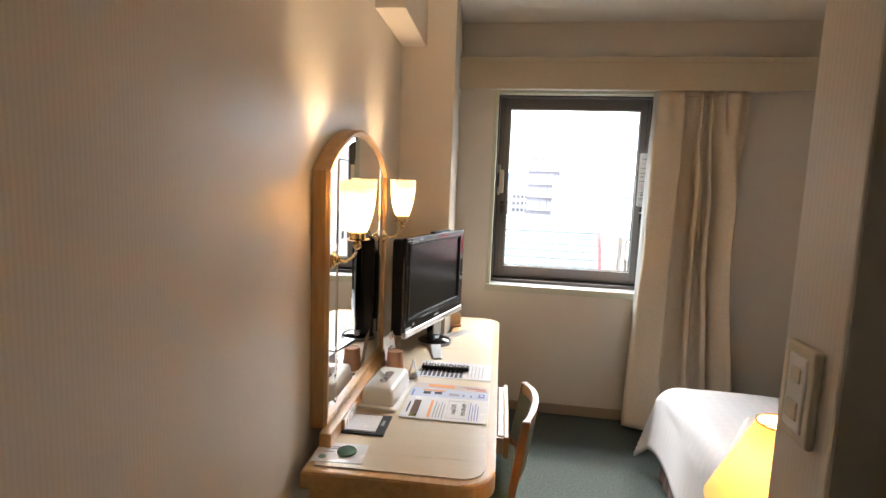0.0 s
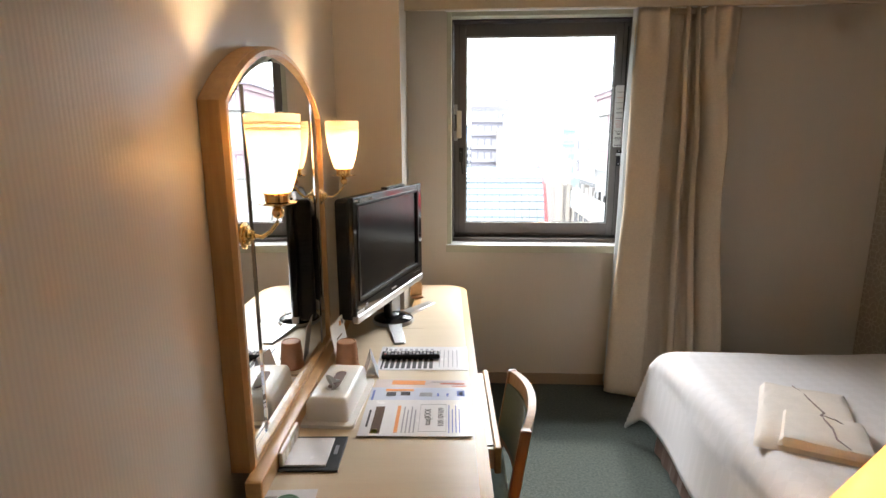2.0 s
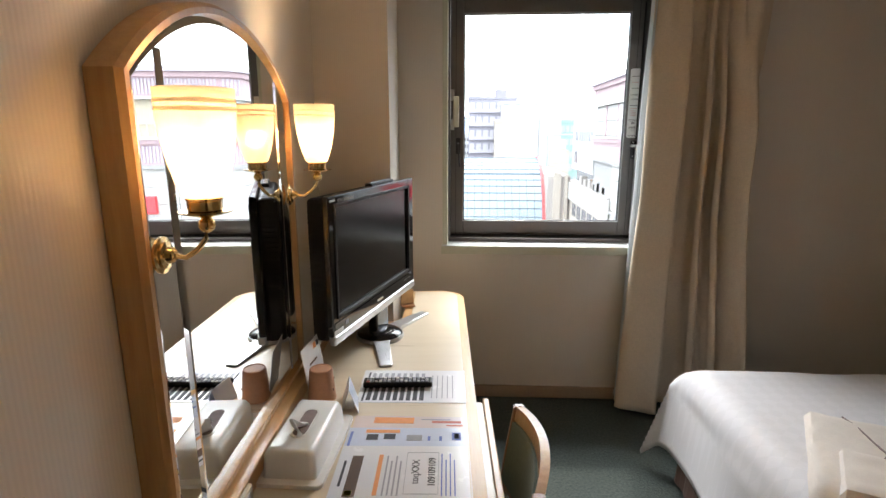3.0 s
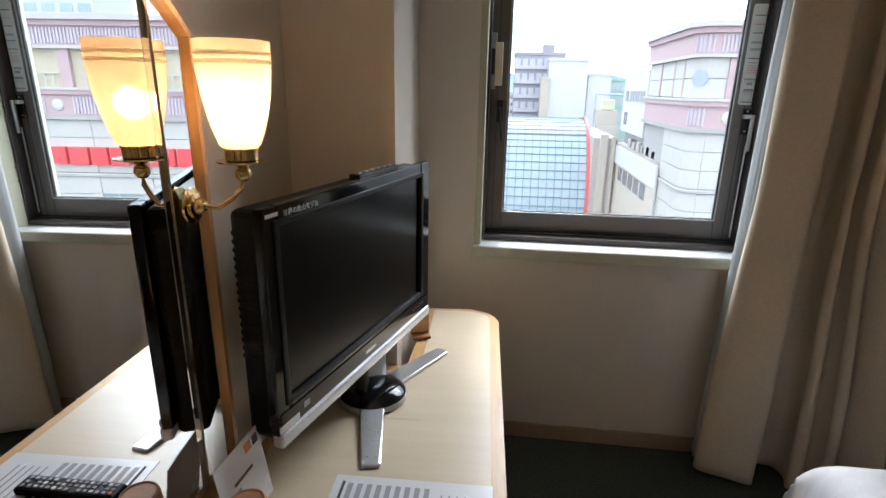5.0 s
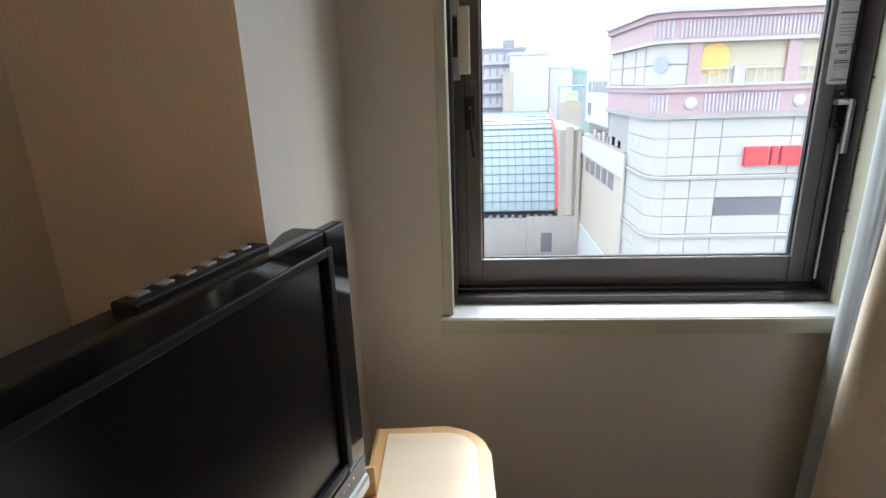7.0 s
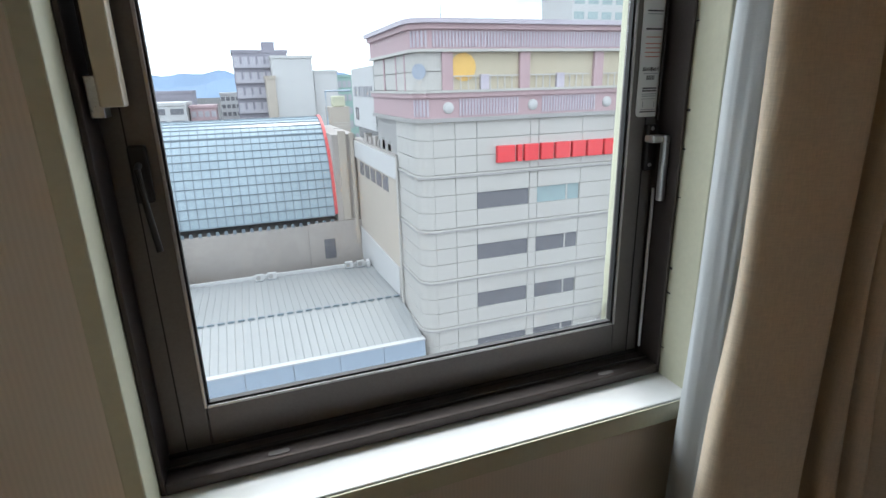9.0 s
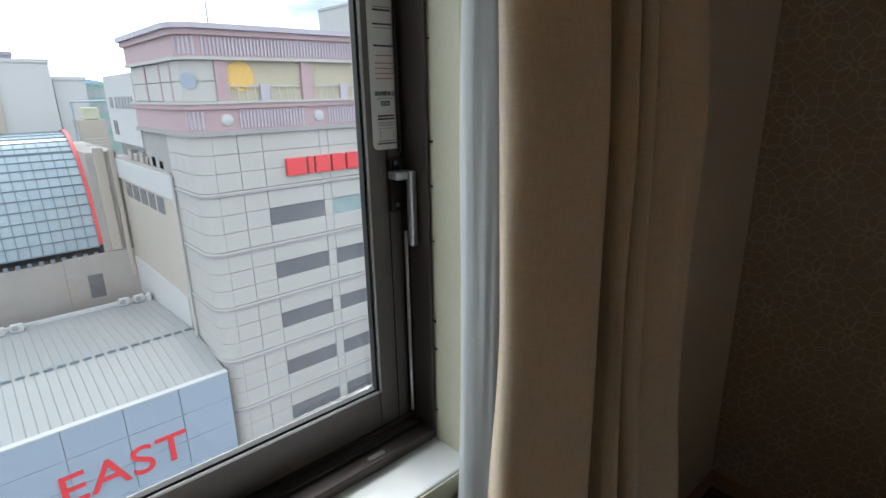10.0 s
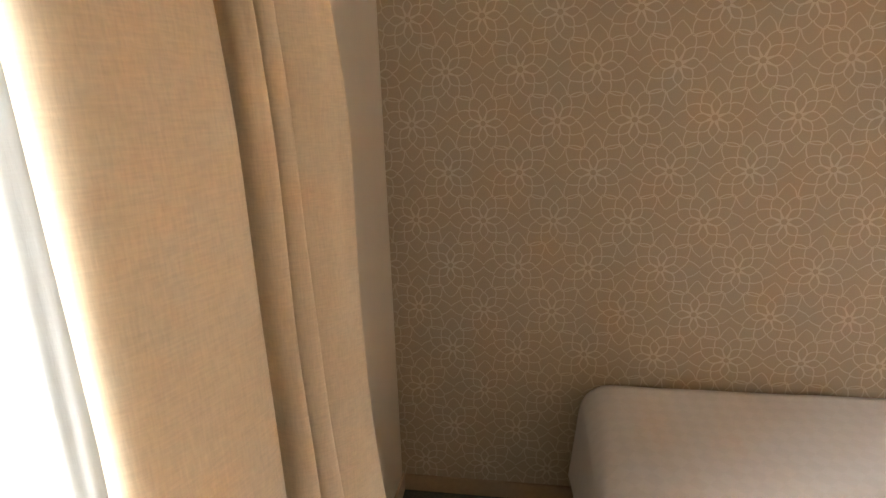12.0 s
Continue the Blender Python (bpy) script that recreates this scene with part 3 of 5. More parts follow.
def hanging(mid, head, z0, z1, rows=64, n=6, sway=0.05, bulge=0.0, crimp=0.0, wrinkle=1.0, flare=0.0):
    """A hanging cloth: one plan profile at half height, another where it is gathered on its rail, swaying out below."""
    base, top = smooth_curve(mid, n), smooth_curve(head, n)
    b = bmesh.new()
    grid = []
    for r in range(rows + 1):
        z = z0 + (z1 - z0) * r / rows
        up, low = eased(1.45, z1, z), 1 - eased(z0, 1.35, z)
        line = []
        for i, (p, q) in enumerate(zip(base, top)):
            u = i / (len(base) - 1)
            x = p.x + (q.x - p.x) * up - sway * low * (1 - u) ** 1.5 + flare * low * u
            y = p.y + (q.y - p.y) * up - bulge * low * math.sin(math.pi * u * 0.7)
            tight = eased(1.85, 2.05, z)
            y += crimp * tight * math.sin(u * 84) * (0.4 + 0.6 * u)
            x += wrinkle * 0.007 * noise.noise(Vector((u * 6, z * 1.6, 3.1))) + wrinkle * 0.004 * noise.noise(Vector((u * 16, z * 3.2, 8.1)))
            y += wrinkle * 0.010 * noise.noise(Vector((u * 7, z * 1.9, 7.7))) + wrinkle * 0.004 * noise.noise(Vector((u * 15, z * 4.0, 1.7)))
            line.append(b.verts.new((x, y, z + 0.012 * low * math.sin(u * 9))))
        grid.append(line)
    for a, c in zip(grid, grid[1:]):
        for i in range(len(a) - 1):
            b.faces.new((a[i], a[i + 1], c[i + 1], c[i]))
    return b


def thicken(ob, t=0.002):
    mod = ob.modifiers.new("thickness", "SOLIDIFY")
    mod.thickness = t
    return ob


curt = thing("curtain", "heavy beige woven curtain drawn aside beside the window", "curtain", m=pose(0, 0, 0))
mid = [(1.362, 2.992), (1.341, 2.976), (1.334, 2.956), (1.348, 2.938), (1.385, 2.924), (1.430, 2.910), (1.472, 2.897), (1.492, 2.900), (1.498, 2.925),
       (1.494, 3.000), (1.506, 3.050), (1.560, 3.064), (1.614, 3.052), (1.627, 3.000), (1.606, 2.954), (1.611, 2.935), (1.622, 2.930), (1.630, 2.948),
       (1.634, 3.005), (1.648, 3.045), (1.680, 3.030), (1.690, 2.985), (1.684, 2.955), (1.697, 2.937), (1.707, 2.952), (1.706, 3.010), (1.722, 3.040),
       (1.752, 2.975), (1.786, 2.938), (1.812, 2.925), (1.834, 2.915), (1.842, 2.965), (1.846, 3.015)]
head = []
for x, y in mid[:9]:
    head.append((x + 0.02 + 0.004 * (x - 1.33), 2.985 + (y - 2.93) * 0.4))
for x, y in mid[9:30]:
    head.append((1.522 + (x - 1.497) * 0.70, 2.985 + (y - 2.955) * 0.5))
head += [(1.785, 2.975), (1.835, 2.982), (1.890, 2.992)]
thicken(part("cloth", hanging(mid, head, 0.025, 2.165, sway=0.055, bulge=0.06, crimp=0.018, flare=0.08), "curtain", curt, "", True))
part("heading_tape", box(1.36, 3.000, 2.13, 1.86, 3.008, 2.158, 0.003), "curtain", curt)
for i in range(9):
    hx = 1.38 + i * 0.057
    part("hook", tube([(hx, 3.006, 2.140), (hx, 3.012, 2.150), (hx, 3.002, 2.166)], 0.0015, 6), "white_plastic", curt)
lin = thing("curtain_lining", "thin white lining cloth hanging at the curtain's window edge", "curtain")
mid = [(1.428, 3.066), (1.395, 3.064), (1.362, 3.056), (1.336, 3.042), (1.323, 3.024), (1.321, 3.006), (1.326, 2.988), (1.331, 2.972), (1.340, 2.962)]
head = [(x + 0.016, 3.02 + (y - 3.02) * 0.6) for x, y in mid]
thicken(part("cloth", hanging(mid, head, 0.045, 2.165, sway=0.055, wrinkle=0.3), "lining", lin, "", True), 0.001)
part("hem", hanging([(x - 0.0012, y - 0.0012) for x, y in mid[3:7]], [(x - 0.0012, y - 0.0012) for x, y in head[3:7]], 0.05, 0.09, rows=2, sway=0.055), "lining", lin, "stitched hem")

# ---- desk along the west wall ----
DT = 0.69
desk = thing("desk", "long maple desk with rounded corners and pale laminate top", "desk", m=WEST)
D0, D1, DX0, DX1 = 0.885, 2.86, 0.035, 0.605


def desk_outline(g, r):
    """Plan of the top, drawn in by g; it steps round the corner column."""
    return ([(DX0 + g, D0 + g)] + arc(DX1 - r - g * 0, D0 + r, r - g, 270, 360, 8) + arc(DX1 - r, D1 - r, r - g, 0, 90, 8) + [(0.335 + g, D1 - g), (0.335 + g, 2.405 - g), (DX0 + g, 2.405 - g)])


part("rim", prism(desk_outline(0, 0.10), DT - 0.055, DT, 0.010), "rim", desk, "orange maple edge band")
part("top", prism(desk_outline(0.032, 0.10), DT - 0.002, DT + 0.004), "laminate", desk, "pale cream laminate writing surface")
part("apron", prism([(DX0 + 0.02, D0 + 0.03), (DX1 - 0.10, D0 + 0.03), (DX1 - 0.035, D0 + 0.10), (DX1 - 0.035, 1.33), (DX0 + 0.02, 1.33)], 0.55, DT - 0.055), "rim", desk)
part("apron", box(DX0 + 0.02, 1.87, 0.55, DX1 - 0.035, 2.40, DT - 0.055, 0.003), "rim", desk)
part("back_rail", box(DX0 + 0.02, 1.33, 0.55, DX0 + 0.06, 1.87, DT - 0.055, 0.003), "rim", desk)
part("side_panel", box(DX0 + 0.03, D0 + 0.05, 0, DX1 - 0.12, D0 + 0.075, 0.55, 0.003), "rim_z", desk)
part("side_panel", box(DX0 + 0.03, 2.37, 0, DX1 - 0.06, 2.395, 0.55, 0.003), "rim_z", desk)
part("side_panel", box(0.36, D1 - 0.08, 0, DX1 - 0.10, D1 - 0.055, DT - 0.055, 0.003), "rim_z", desk)
drawer = part("drawer_front", box(0.634, 1.335, 0.545, 0.654, 1.865, 0.628, 0.004), "rim", desk, "maple drawer front pulled slightly open")
tray = box(0.12, 1.345, 0.555, 0.634, 1.36, 0.618, 0.002)
box(0.12, 1.84, 0.555, 0.634, 1.855, 0.618, 0.002, bm=tray)
box(0.12, 1.36, 0.555, 0.634, 1.84, 0.562, bm=tray)
box(0.612, 1.36, 0.562, 0.634, 1.84, 0.622, 0.002, bm=tray)
part("drawer_tray", tray, "laminate", desk)
ledge = box(0.045, 1.02, DT + 0.001, 0.085, 1.88, DT + 0.05, 0.004)
part("ledge", ledge, "rim", desk, "wooden ledge under the mirror")
soc = part("socket_strip", box(0.085, 1.135, DT + 0.010, 0.096, 1.285, DT + 0.048, 0.003), "cream_plastic", desk, "cream socket strip")
for yy in (1.17, 1.215, 1.255):
    part("socket", box(0.0955, yy - 0.012, DT + 0.018, 0.0972, yy + 0.012, DT + 0.040, 0.002), "white_plastic", soc)

# ---- mirror with three bevelled panes ----
mir = thing("mirror", "tall arched wall mirror in a chunky maple frame", "mirror", m=WEST)
MC, MH, MZ0, MZS, MZT = 1.475, 0.418, 0.738, 1.566, 1.728


def arch(g):
    """The mirror's outline (y, z), drawn in by g."""
    h, top = MH - g, MZT - g
    shoulder = MZS - g * 0.25
    rise = top - shoulder
    radius = (h * h + rise * rise) / (2 * rise)
    half = math.asin(h / radius)
    pts = [(MC - h, MZ0 + g), (MC + h, MZ0 + g), (MC + h, shoulder)]
    for i in range(1, 24):
        a = half * (1 - 2 * i / 24)
        pts.append((MC + radius * math.sin(a), top - radius + radius * math.cos(a)))
    pts.append((MC - h, shoulder))
    return pts


def plate(outline, x0, x1, bm=None):
    own = bm if bm is not None else bmesh.new()
    a = [own.verts.new((x0, y, z)) for y, z in outline]
    b = [own.verts.new((x1, y, z)) for y, z in outline]
    n = len(outline)
    own.faces.new(a)
    own.faces.new(b)
    for i in range(n):
        own.faces.new((a[i], a[(i + 1) % n], b[(i + 1) % n], b[i]))
    return own


def frame_ring(o1, x1, o2, x2, bm):
    a = [bm.verts.new((x1, y, z)) for y, z in o1]
    b = [bm.verts.new((x2, y, z)) for y, z in o2]
    n = len(a)
    for i in range(n):
        bm.faces.new((a[i], a[(i + 1) % n], b[(i + 1) % n], b[i]))


bm = bmesh.new()
frame_ring(arch(0.0), 0.002, arch(0.0), 0.046, bm)
frame_ring(arch(0.0), 0.046, arch(0.008), 0.056, bm)
frame_ring(arch(0.008), 0.056, arch(0.020), 0.056, bm)
frame_ring(arch(0.020), 0.056, arch(0.023), 0.040, bm)
frame_ring(arch(0.023), 0.040, arch(0.0), 0.002, bm)
part("frame", bm, "rim_z", mir, "orange maple frame")
bm = bmesh.new()
frame_ring(arch(0.022), 0.0445, arch(0.038), 0.0475, bm)
part("bevel_edge", bm, "mirror", mir)
part("post", box(0.004, MC - 0.33, DT + 0.001, 0.044, MC - 0.28, MZ0 + 0.01, 0.003), "rim_z", mir)
part("post", box(0.004, MC + 0.28, DT + 0.001, 0.044, MC + 0.33, MZ0 + 0.01, 0.003), "rim_z", mir)
inner = arch(0.038)


def arch_top(y):
    top = [p for p in inner[2:]]
    for (y1, z1), (y2, z2) in zip(top, top[1:]):
        if y2 <= y <= y1:
            return z1 + (z2 - z1) * (y1 - y) / max(1e-6, y1 - y2)
    return MZS


S1, S2 = MC - 0.298, MC + 0.300
for lo, hi in ((inner[0][0], S1), (S1, S2), (S2, inner[1][0])):
    ys = [hi + (lo - hi) * i / 16 for i in range(17)]
    outline = [(lo, inner[0][1]), (hi, inner[0][1])] + [(y, arch_top(min(max(y, inner[0][0] + 0.001), inner[1][0] - 0.001))) for y in ys]
    part("mirror_pane", plate(outline, 0.040, 0.0472), "mirror", mir)
for s in (S1, S2):
    bm = bmesh.new()
    zt = arch_top(s) - 0.004
    for k in (-1, 1):
        q = [bm.verts.new(c) for c in ((0.0474, s + k * 0.012, inner[0][1]), (0.0474, s + k * 0.012, zt), (0.0500, s, zt), (0.0500, s, inner[0][1]))]
        bm.faces.new(q)
    part("bevel_strip", bm, "mirror", mir)

# ---- wall lamps on the mirror's edges ----
def wall_lamp(y0, side, base_z):
    b = thing("wall_lamp", "brass mirror lamp with a lit frosted glass tulip shade", "lamp", "mirror lamps", WEST @ pose(0.057, y0, base_z))
    rose = solid_lathe([(0.030, 0), (0.030, 0.004), (0.022, 0.006), (0.022, 0.010), (0.014, 0.012), (0.012, 0.020), (0.008, 0.024)], 28)
    bmesh.ops.rotate(rose, verts=rose.verts[:], cent=(0, 0, 0), matrix=Matrix.Rotation(radians(90), 3, "Y"))
    part("rose", rose, "brass", b, "", True)
    ax, ay = 0.078, side * 0.030
    pts = [(0.020, 0, 0), (0.040, ay * 0.3, -0.004), (0.060, ay * 0.6, 0.010), (0.075, ay * 0.85, 0.028), (ax, ay, 0.048)]
    part("arm", tube(pts, 0.0045), "brass", b, "", True)
    part("ball", solid_lathe([(0.013 * math.sin(math.pi * i / 10) + 0.0003, -0.013 * math.cos(math.pi * i / 10)) for i in range(11)], 20, (ax, ay, 0.050)), "brass", b, "", True)
    part("saucer", solid_lathe([(0.010, 0.062), (0.018, 0.064), (0.040, 0.070), (0.041, 0.0725), (0.019, 0.0725)], 36, (ax, ay, 0)), "brass", b, "", True)
    part("collar", solid_lathe([(0.024, 0.0725), (0.026, 0.074), (0.026, 0.088), (0.028, 0.090), (0.028, 0.093)], 36, (ax, ay, 0)), "brass", b, "", True)
    prof = [(0.025, 0.0932), (0.032, 0.097), (0.040, 0.120), (0.047, 0.146), (0.053, 0.178), (0.0565, 0.213), (0.0575, 0.256)]
    sh = part("shade", lathe(prof + [(r - 0.003, h) for r, h in reversed(prof)], 44, (ax, ay, 0)), "shade", b, "", True)
    for h in (0.222, 0.234):
        part("band", lathe([(0.0566, h), (0.0580, h + 0.001), (0.0582, h + 0.005), (0.0570, h + 0.006)], 44, (ax, ay, 0)), "shade_band", b, "", True)
    part("bulb", solid_lathe([(0.020 * math.sin(math.pi * i / 12) + 0.0003, 0.160 - 0.021 * math.cos(math.pi * i / 12)) for i in range(1, 12)], 20, (ax, ay, 0)), "bulb_glow", b, "", True)
    bulb("lamp_light", WEST @ Vector((0.057 + ax, y0 + ay, base_z + 0.160)), 15.0, 0.026)
    return b


wall_lamp(1.104, -0.05, 1.284)
wall_lamp(1.822, 1, 1.297)

# ---- television ----
TVM = pose(0.150, 2.183, DT + 0.0042, 0, 0, -14.7)   # its face looks along +x, its width runs along y
tv = thing("television", "black flat television with silver lower edge on the desk", "television", m=TVM)
TW, TL, TZ0, TZ1 = 0.365, 0.345, 0.115, 0.595
part("housing", box(-0.075, -TL + 0.012, TZ0 + 0.012, -0.012, TW - 0.012, TZ1 - 0.008, 0.014), "tv_matte", tv)
part("rear_bulge", box(-0.105, -0.25, TZ0 + 0.06, -0.074, 0.25, TZ1 - 0.08, 0.02), "tv_matte", tv)
b = box(-0.012, -TL, TZ0 + 0.035, 0.010, -0.306, TZ1, 0.004)
box(-0.012, 0.306, TZ0 + 0.035, 0.010, TW, TZ1, 0.004, bm=b)
box(-0.012, -0.306, 0.561, 0.010, 0.306, TZ1, 0.004, bm=b)
box(-0.012, -0.306, TZ0 + 0.035, 0.010, 0.306, 0.211, 0.004, bm=b)
part("bezel", b, "tv_gloss", tv, "glossy black bezel")
for y0, z0, y1, z1 in ((-0.318, 0.205, -0.306, 0.570), (0.304, 0.205, 0.318, 0.570), (-0.306, 0.558, 0.304, 0.570), (-0.306, 0.205, 0.304, 0.216)):
    part("screen_lip", box(0.002, y0, z0, 0.0135, y1, z1, 0.002), "tv_matte", tv)
part("screen", box(-0.008, -0.306, 0.211, 0.004, 0.306, 0.561), "screen", tv, "dark switched-off screen")
part("lower_strip", box(-0.010, -TL, TZ0 + 0.008, 0.016, TW, TZ0 + 0.040, 0.008, seg=3), "silver", tv, "silver lower edge")
part("speaker_bar", box(-0.008, -TL + 0.006, TZ0 + 0.040, 0.012, TW - 0.006, TZ0 + 0.082, 0.003), "tv_gloss", tv)
for i in range(16):
    part("vent_rib", box(-0.070, -TL + 0.0112, 0.30 + i * 0.016, -0.022, -TL + 0.0135, 0.308 + i * 0.016, 0.001), "tv_matte", tv)
part("control_keys", box(-0.045, 0.02, TZ1 - 0.010, -0.015, 0.22, TZ1 + 0.006, 0.003), "tv_matte", tv)
for i in range(6):
    part("key", box(-0.038, 0.035 + i * 0.03, TZ1 + 0.0055, -0.026, 0.050 + i * 0.03, TZ1 + 0.0085, 0.001), "silver", tv)
part("maker_mark", box(0.0095, -0.336, 0.577, 0.0106, -0.303, 0.584), "print", tv, "pale maker's mark")
lettering("slogan", "世界の亀山モデル", 0.0135, "print", tv, pose(0.0102, -0.235, 0.573, 90, 0, 90), "pale printed words")
part("maker_mark", box(0.0118, -0.02, 0.170, 0.0128, 0.03, 0.177), "print", tv)
part("energy_label", box(0.0118, -0.345, 0.158, 0.0128, -0.285, 0.172), "print", tv)
part("label_mark", box(0.0118, -0.27, 0.172, 0.0128, -0.25, 0.184), "grey_ink", tv)
for i in range(5):
    part("led", box(0.0118, 0.25 + i * 0.016, 0.178, 0.0126, 0.253 + i * 0.016, 0.181), "print", tv)
part("neck", box(-0.045, 0.01, 0.015, -0.005, 0.12, TZ0 + 0.05, 0.008), "tv_gloss", tv)
part("base_disc", solid_lathe([(0.090, 0.0), (0.093, 0.006), (0.090, 0.016)], 48, (-0.018, 0.060, 0.0)), "silver", tv, "", True)
part("base_dome", solid_lathe([(0.088, 0.016), (0.084, 0.022), (0.060, 0.032), (0.025, 0.040)], 48, (-0.018, 0.060, 0.0)), "tv_gloss", tv, "glossy black dome", True)
for a, ln in ((-62, 0.285), (76, 0.32)):
    foot = prism([(0.06, -0.034), (0.11, -0.028), (ln - 0.006, -0.023), (ln, -0.018), (ln, 0.018), (ln - 0.006, 0.023), (0.11, 0.028), (0.06, 0.034)], 0.0, 0.017, 0.005)
    for v in foot.verts:
        if v.co.z > 0.01:
            v.co.z -= 0.010 * max(0.0, (v.co.x - 0.06) / (ln - 0.06))
    bmesh.ops.rotate(foot, verts=foot.verts[:], cent=(0, 0, 0), matrix=Matrix.Rotation(radians(a), 3, "Z"))
    bmesh.ops.translate(foot, verts=foot.verts[:], vec=(-0.018, 0.060, 0.0005))
    part("foot", foot, "silver", tv)

# small wooden rest behind the television
rest = thing("wooden_stand", "small orange wooden card stand on the desk behind the television", "stand", m=pose(0.215, 2.62, DT + 0.0042, 0, 0, 20))
part("base", box(-0.03, -0.025, 0, 0.03, 0.025, 0.008, 0.002), "chair_wood", rest)
part("back", box(-0.03, 0.008, 0.008, 0.03, 0.018, 0.075, 0.003), "rim", rest)

# ---- small things on the desk ----
TOP = DT + 0.0042
tb = thing("tissue_box", "white plastic tissue box on a tray, one tissue pulled up", "tissue box", m=pose(0.088, 1.482, TOP, 0, 0, -1.5))
part("tray", prism(rounded(-0.082, -0.150, 0.082, 0.160, 0.016), 0, 0.010, 0.003), "white_plastic", tb)
b = bmesh.new()
for z, g in ((0.010, 0.0), (0.060, 0.004), (0.072, 0.010), (0.076, 0.018)):
    for x, y in rounded(-0.064 + g, -0.130 + g, 0.064 - g, 0.130 - g, 0.014):
        b.verts.new((x, y, z))
b.verts.ensure_lookup_table()
n = len(b.verts) // 4
for k in range(3):
    for i in range(n):
        b.faces.new((b.verts[k * n + i], b.verts[k * n + (i + 1) % n], b.verts[(k + 1) * n + (i + 1) % n], b.verts[(k + 1) * n + i]))
b.faces.new([b.verts[3 * n + i] for i in range(n)])
part("cover", b, "white_plastic", tb, "", True)
part("slot_rim", prism(rounded(-0.022, -0.068, 0.022, 0.068, 0.0215, 8), 0.0755, 0.0775, 0.001), "white_plastic", tb)
part("slot", prism(rounded(-0.016, -0.060, 0.016, 0.060, 0.0155, 8), 0.0770, 0.0782), "cord", tb, "dark oval slot")
b = bmesh.new()
rows = []
for i in range(9):
    h = i / 8
    rows.append([b.verts.new((0.014 * (1 - h * 0.5) * math.sin(j * 1.1 + h * 2) - 0.012 * h, -0.035 + 0.07 * (j / 8 - 0.5) * (1 - 0.9 * h) - 0.02 * h, 0.077 + 0.042 * h * (1 - 0.3 * abs(j / 8 - 0.4)))) for j in range(9)])
for r0, r1 in zip(rows, rows[1:]):
    for j in range(8):
        b.faces.new((r0[j], r0[j + 1], r1[j + 1], r1[j]))
thicken(part("tissue", b, "tissue", tb, "", True), 0.0008)

tray = thing("cup_tray", "pale wooden tray under the cup", "tray", m=pose(0.075, 1.745, TOP, 0, 0, 2.6))
part("board", prism(rounded(-0.075, -0.075, 0.085, 0.10, 0.012), 0, 0.008, 0.002), "laminate", tray)
cup = thing("cup", "terracotta-coloured cup standing upside down on a tray", "cup", m=pose(0.058, 1.735, TOP + 0.0082))
prof = [(0.042, 0.0), (0.042, 0.004), (0.0405, 0.008), (0.034, 0.088), (0.0325, 0.094), (0.029, 0.096), (0.027, 0.0935), (0.0004, 0.0935)]
part("body", lathe(prof, 40), "clay", cup, "", True)
for i in range(4):
    part("brush_mark", box(0.0365 - 0.001 * i, -0.012 + 0.007 * i, 0.03 + 0.009 * i, 0.0395 - 0.001 * i, -0.008 + 0.007 * i, 0.036 + 0.009 * i, 0.001), "brown_ink", cup)


def leaning_card(name, label, m, w, h, t, ink, mat="page"):
    c = thing(name, label, "card", m=m)
    part("sheet", box(0, -w / 2, 0, t, w / 2, h, 0.0005), mat, c)
    for k, (a, z, ww, hh) in enumerate(ink):
        part("print_block", box(t, a - ww / 2, z, t + 0.0006, a + ww / 2, z + hh), ("orange_ink", "ink", "grey_ink", "brown_ink")[k % 4], c)
    return c


leaning_card("standing_card", "white card leaning on the mirror beside the cup", WEST @ pose(0.118, 1.80, TOP, 0, -9, -6), 0.145, 0.155, 0.002,
             ((0.03, 0.125, 0.022, 0.018), (0.055, 0.125, 0.018, 0.018), (-0.03, 0.03, 0.03, 0.05), (0.0, 0.09, 0.06, 0.006)))
tent = thing("folded_card", "small white and blue folded card standing on the desk", "card", m=pose(0.148, 1.705, TOP, 0, 0, 12))
for s in (-1, 1):
    b = box(-0.0006, -0.045, 0, 0.0006, 0.045, 0.075)
    bmesh.ops.rotate(b, verts=b.verts[:], cent=(0, 0, 0), matrix=Matrix.Rotation(radians(-18 * s), 3, "Y"))
    bmesh.ops.translate(b, verts=b.verts[:], vec=(0.0236 * s, 0, 0))
    part("leaf", b, "page_blue" if s > 0 else "page", tent)


def page(name, label, m, w, d, mat, marks, cat="paper"):
    p = thing(name, label, cat, m=m)
    part("sheet", box(-w / 2, -d / 2, 0, w / 2, d / 2, 0.0012), mat, p)
    for ink, x0, y0, x1, y1 in marks:
        part("print_block", box(x0, y0, 0.0012, x1, y1, 0.0017), ink, p)
    return p


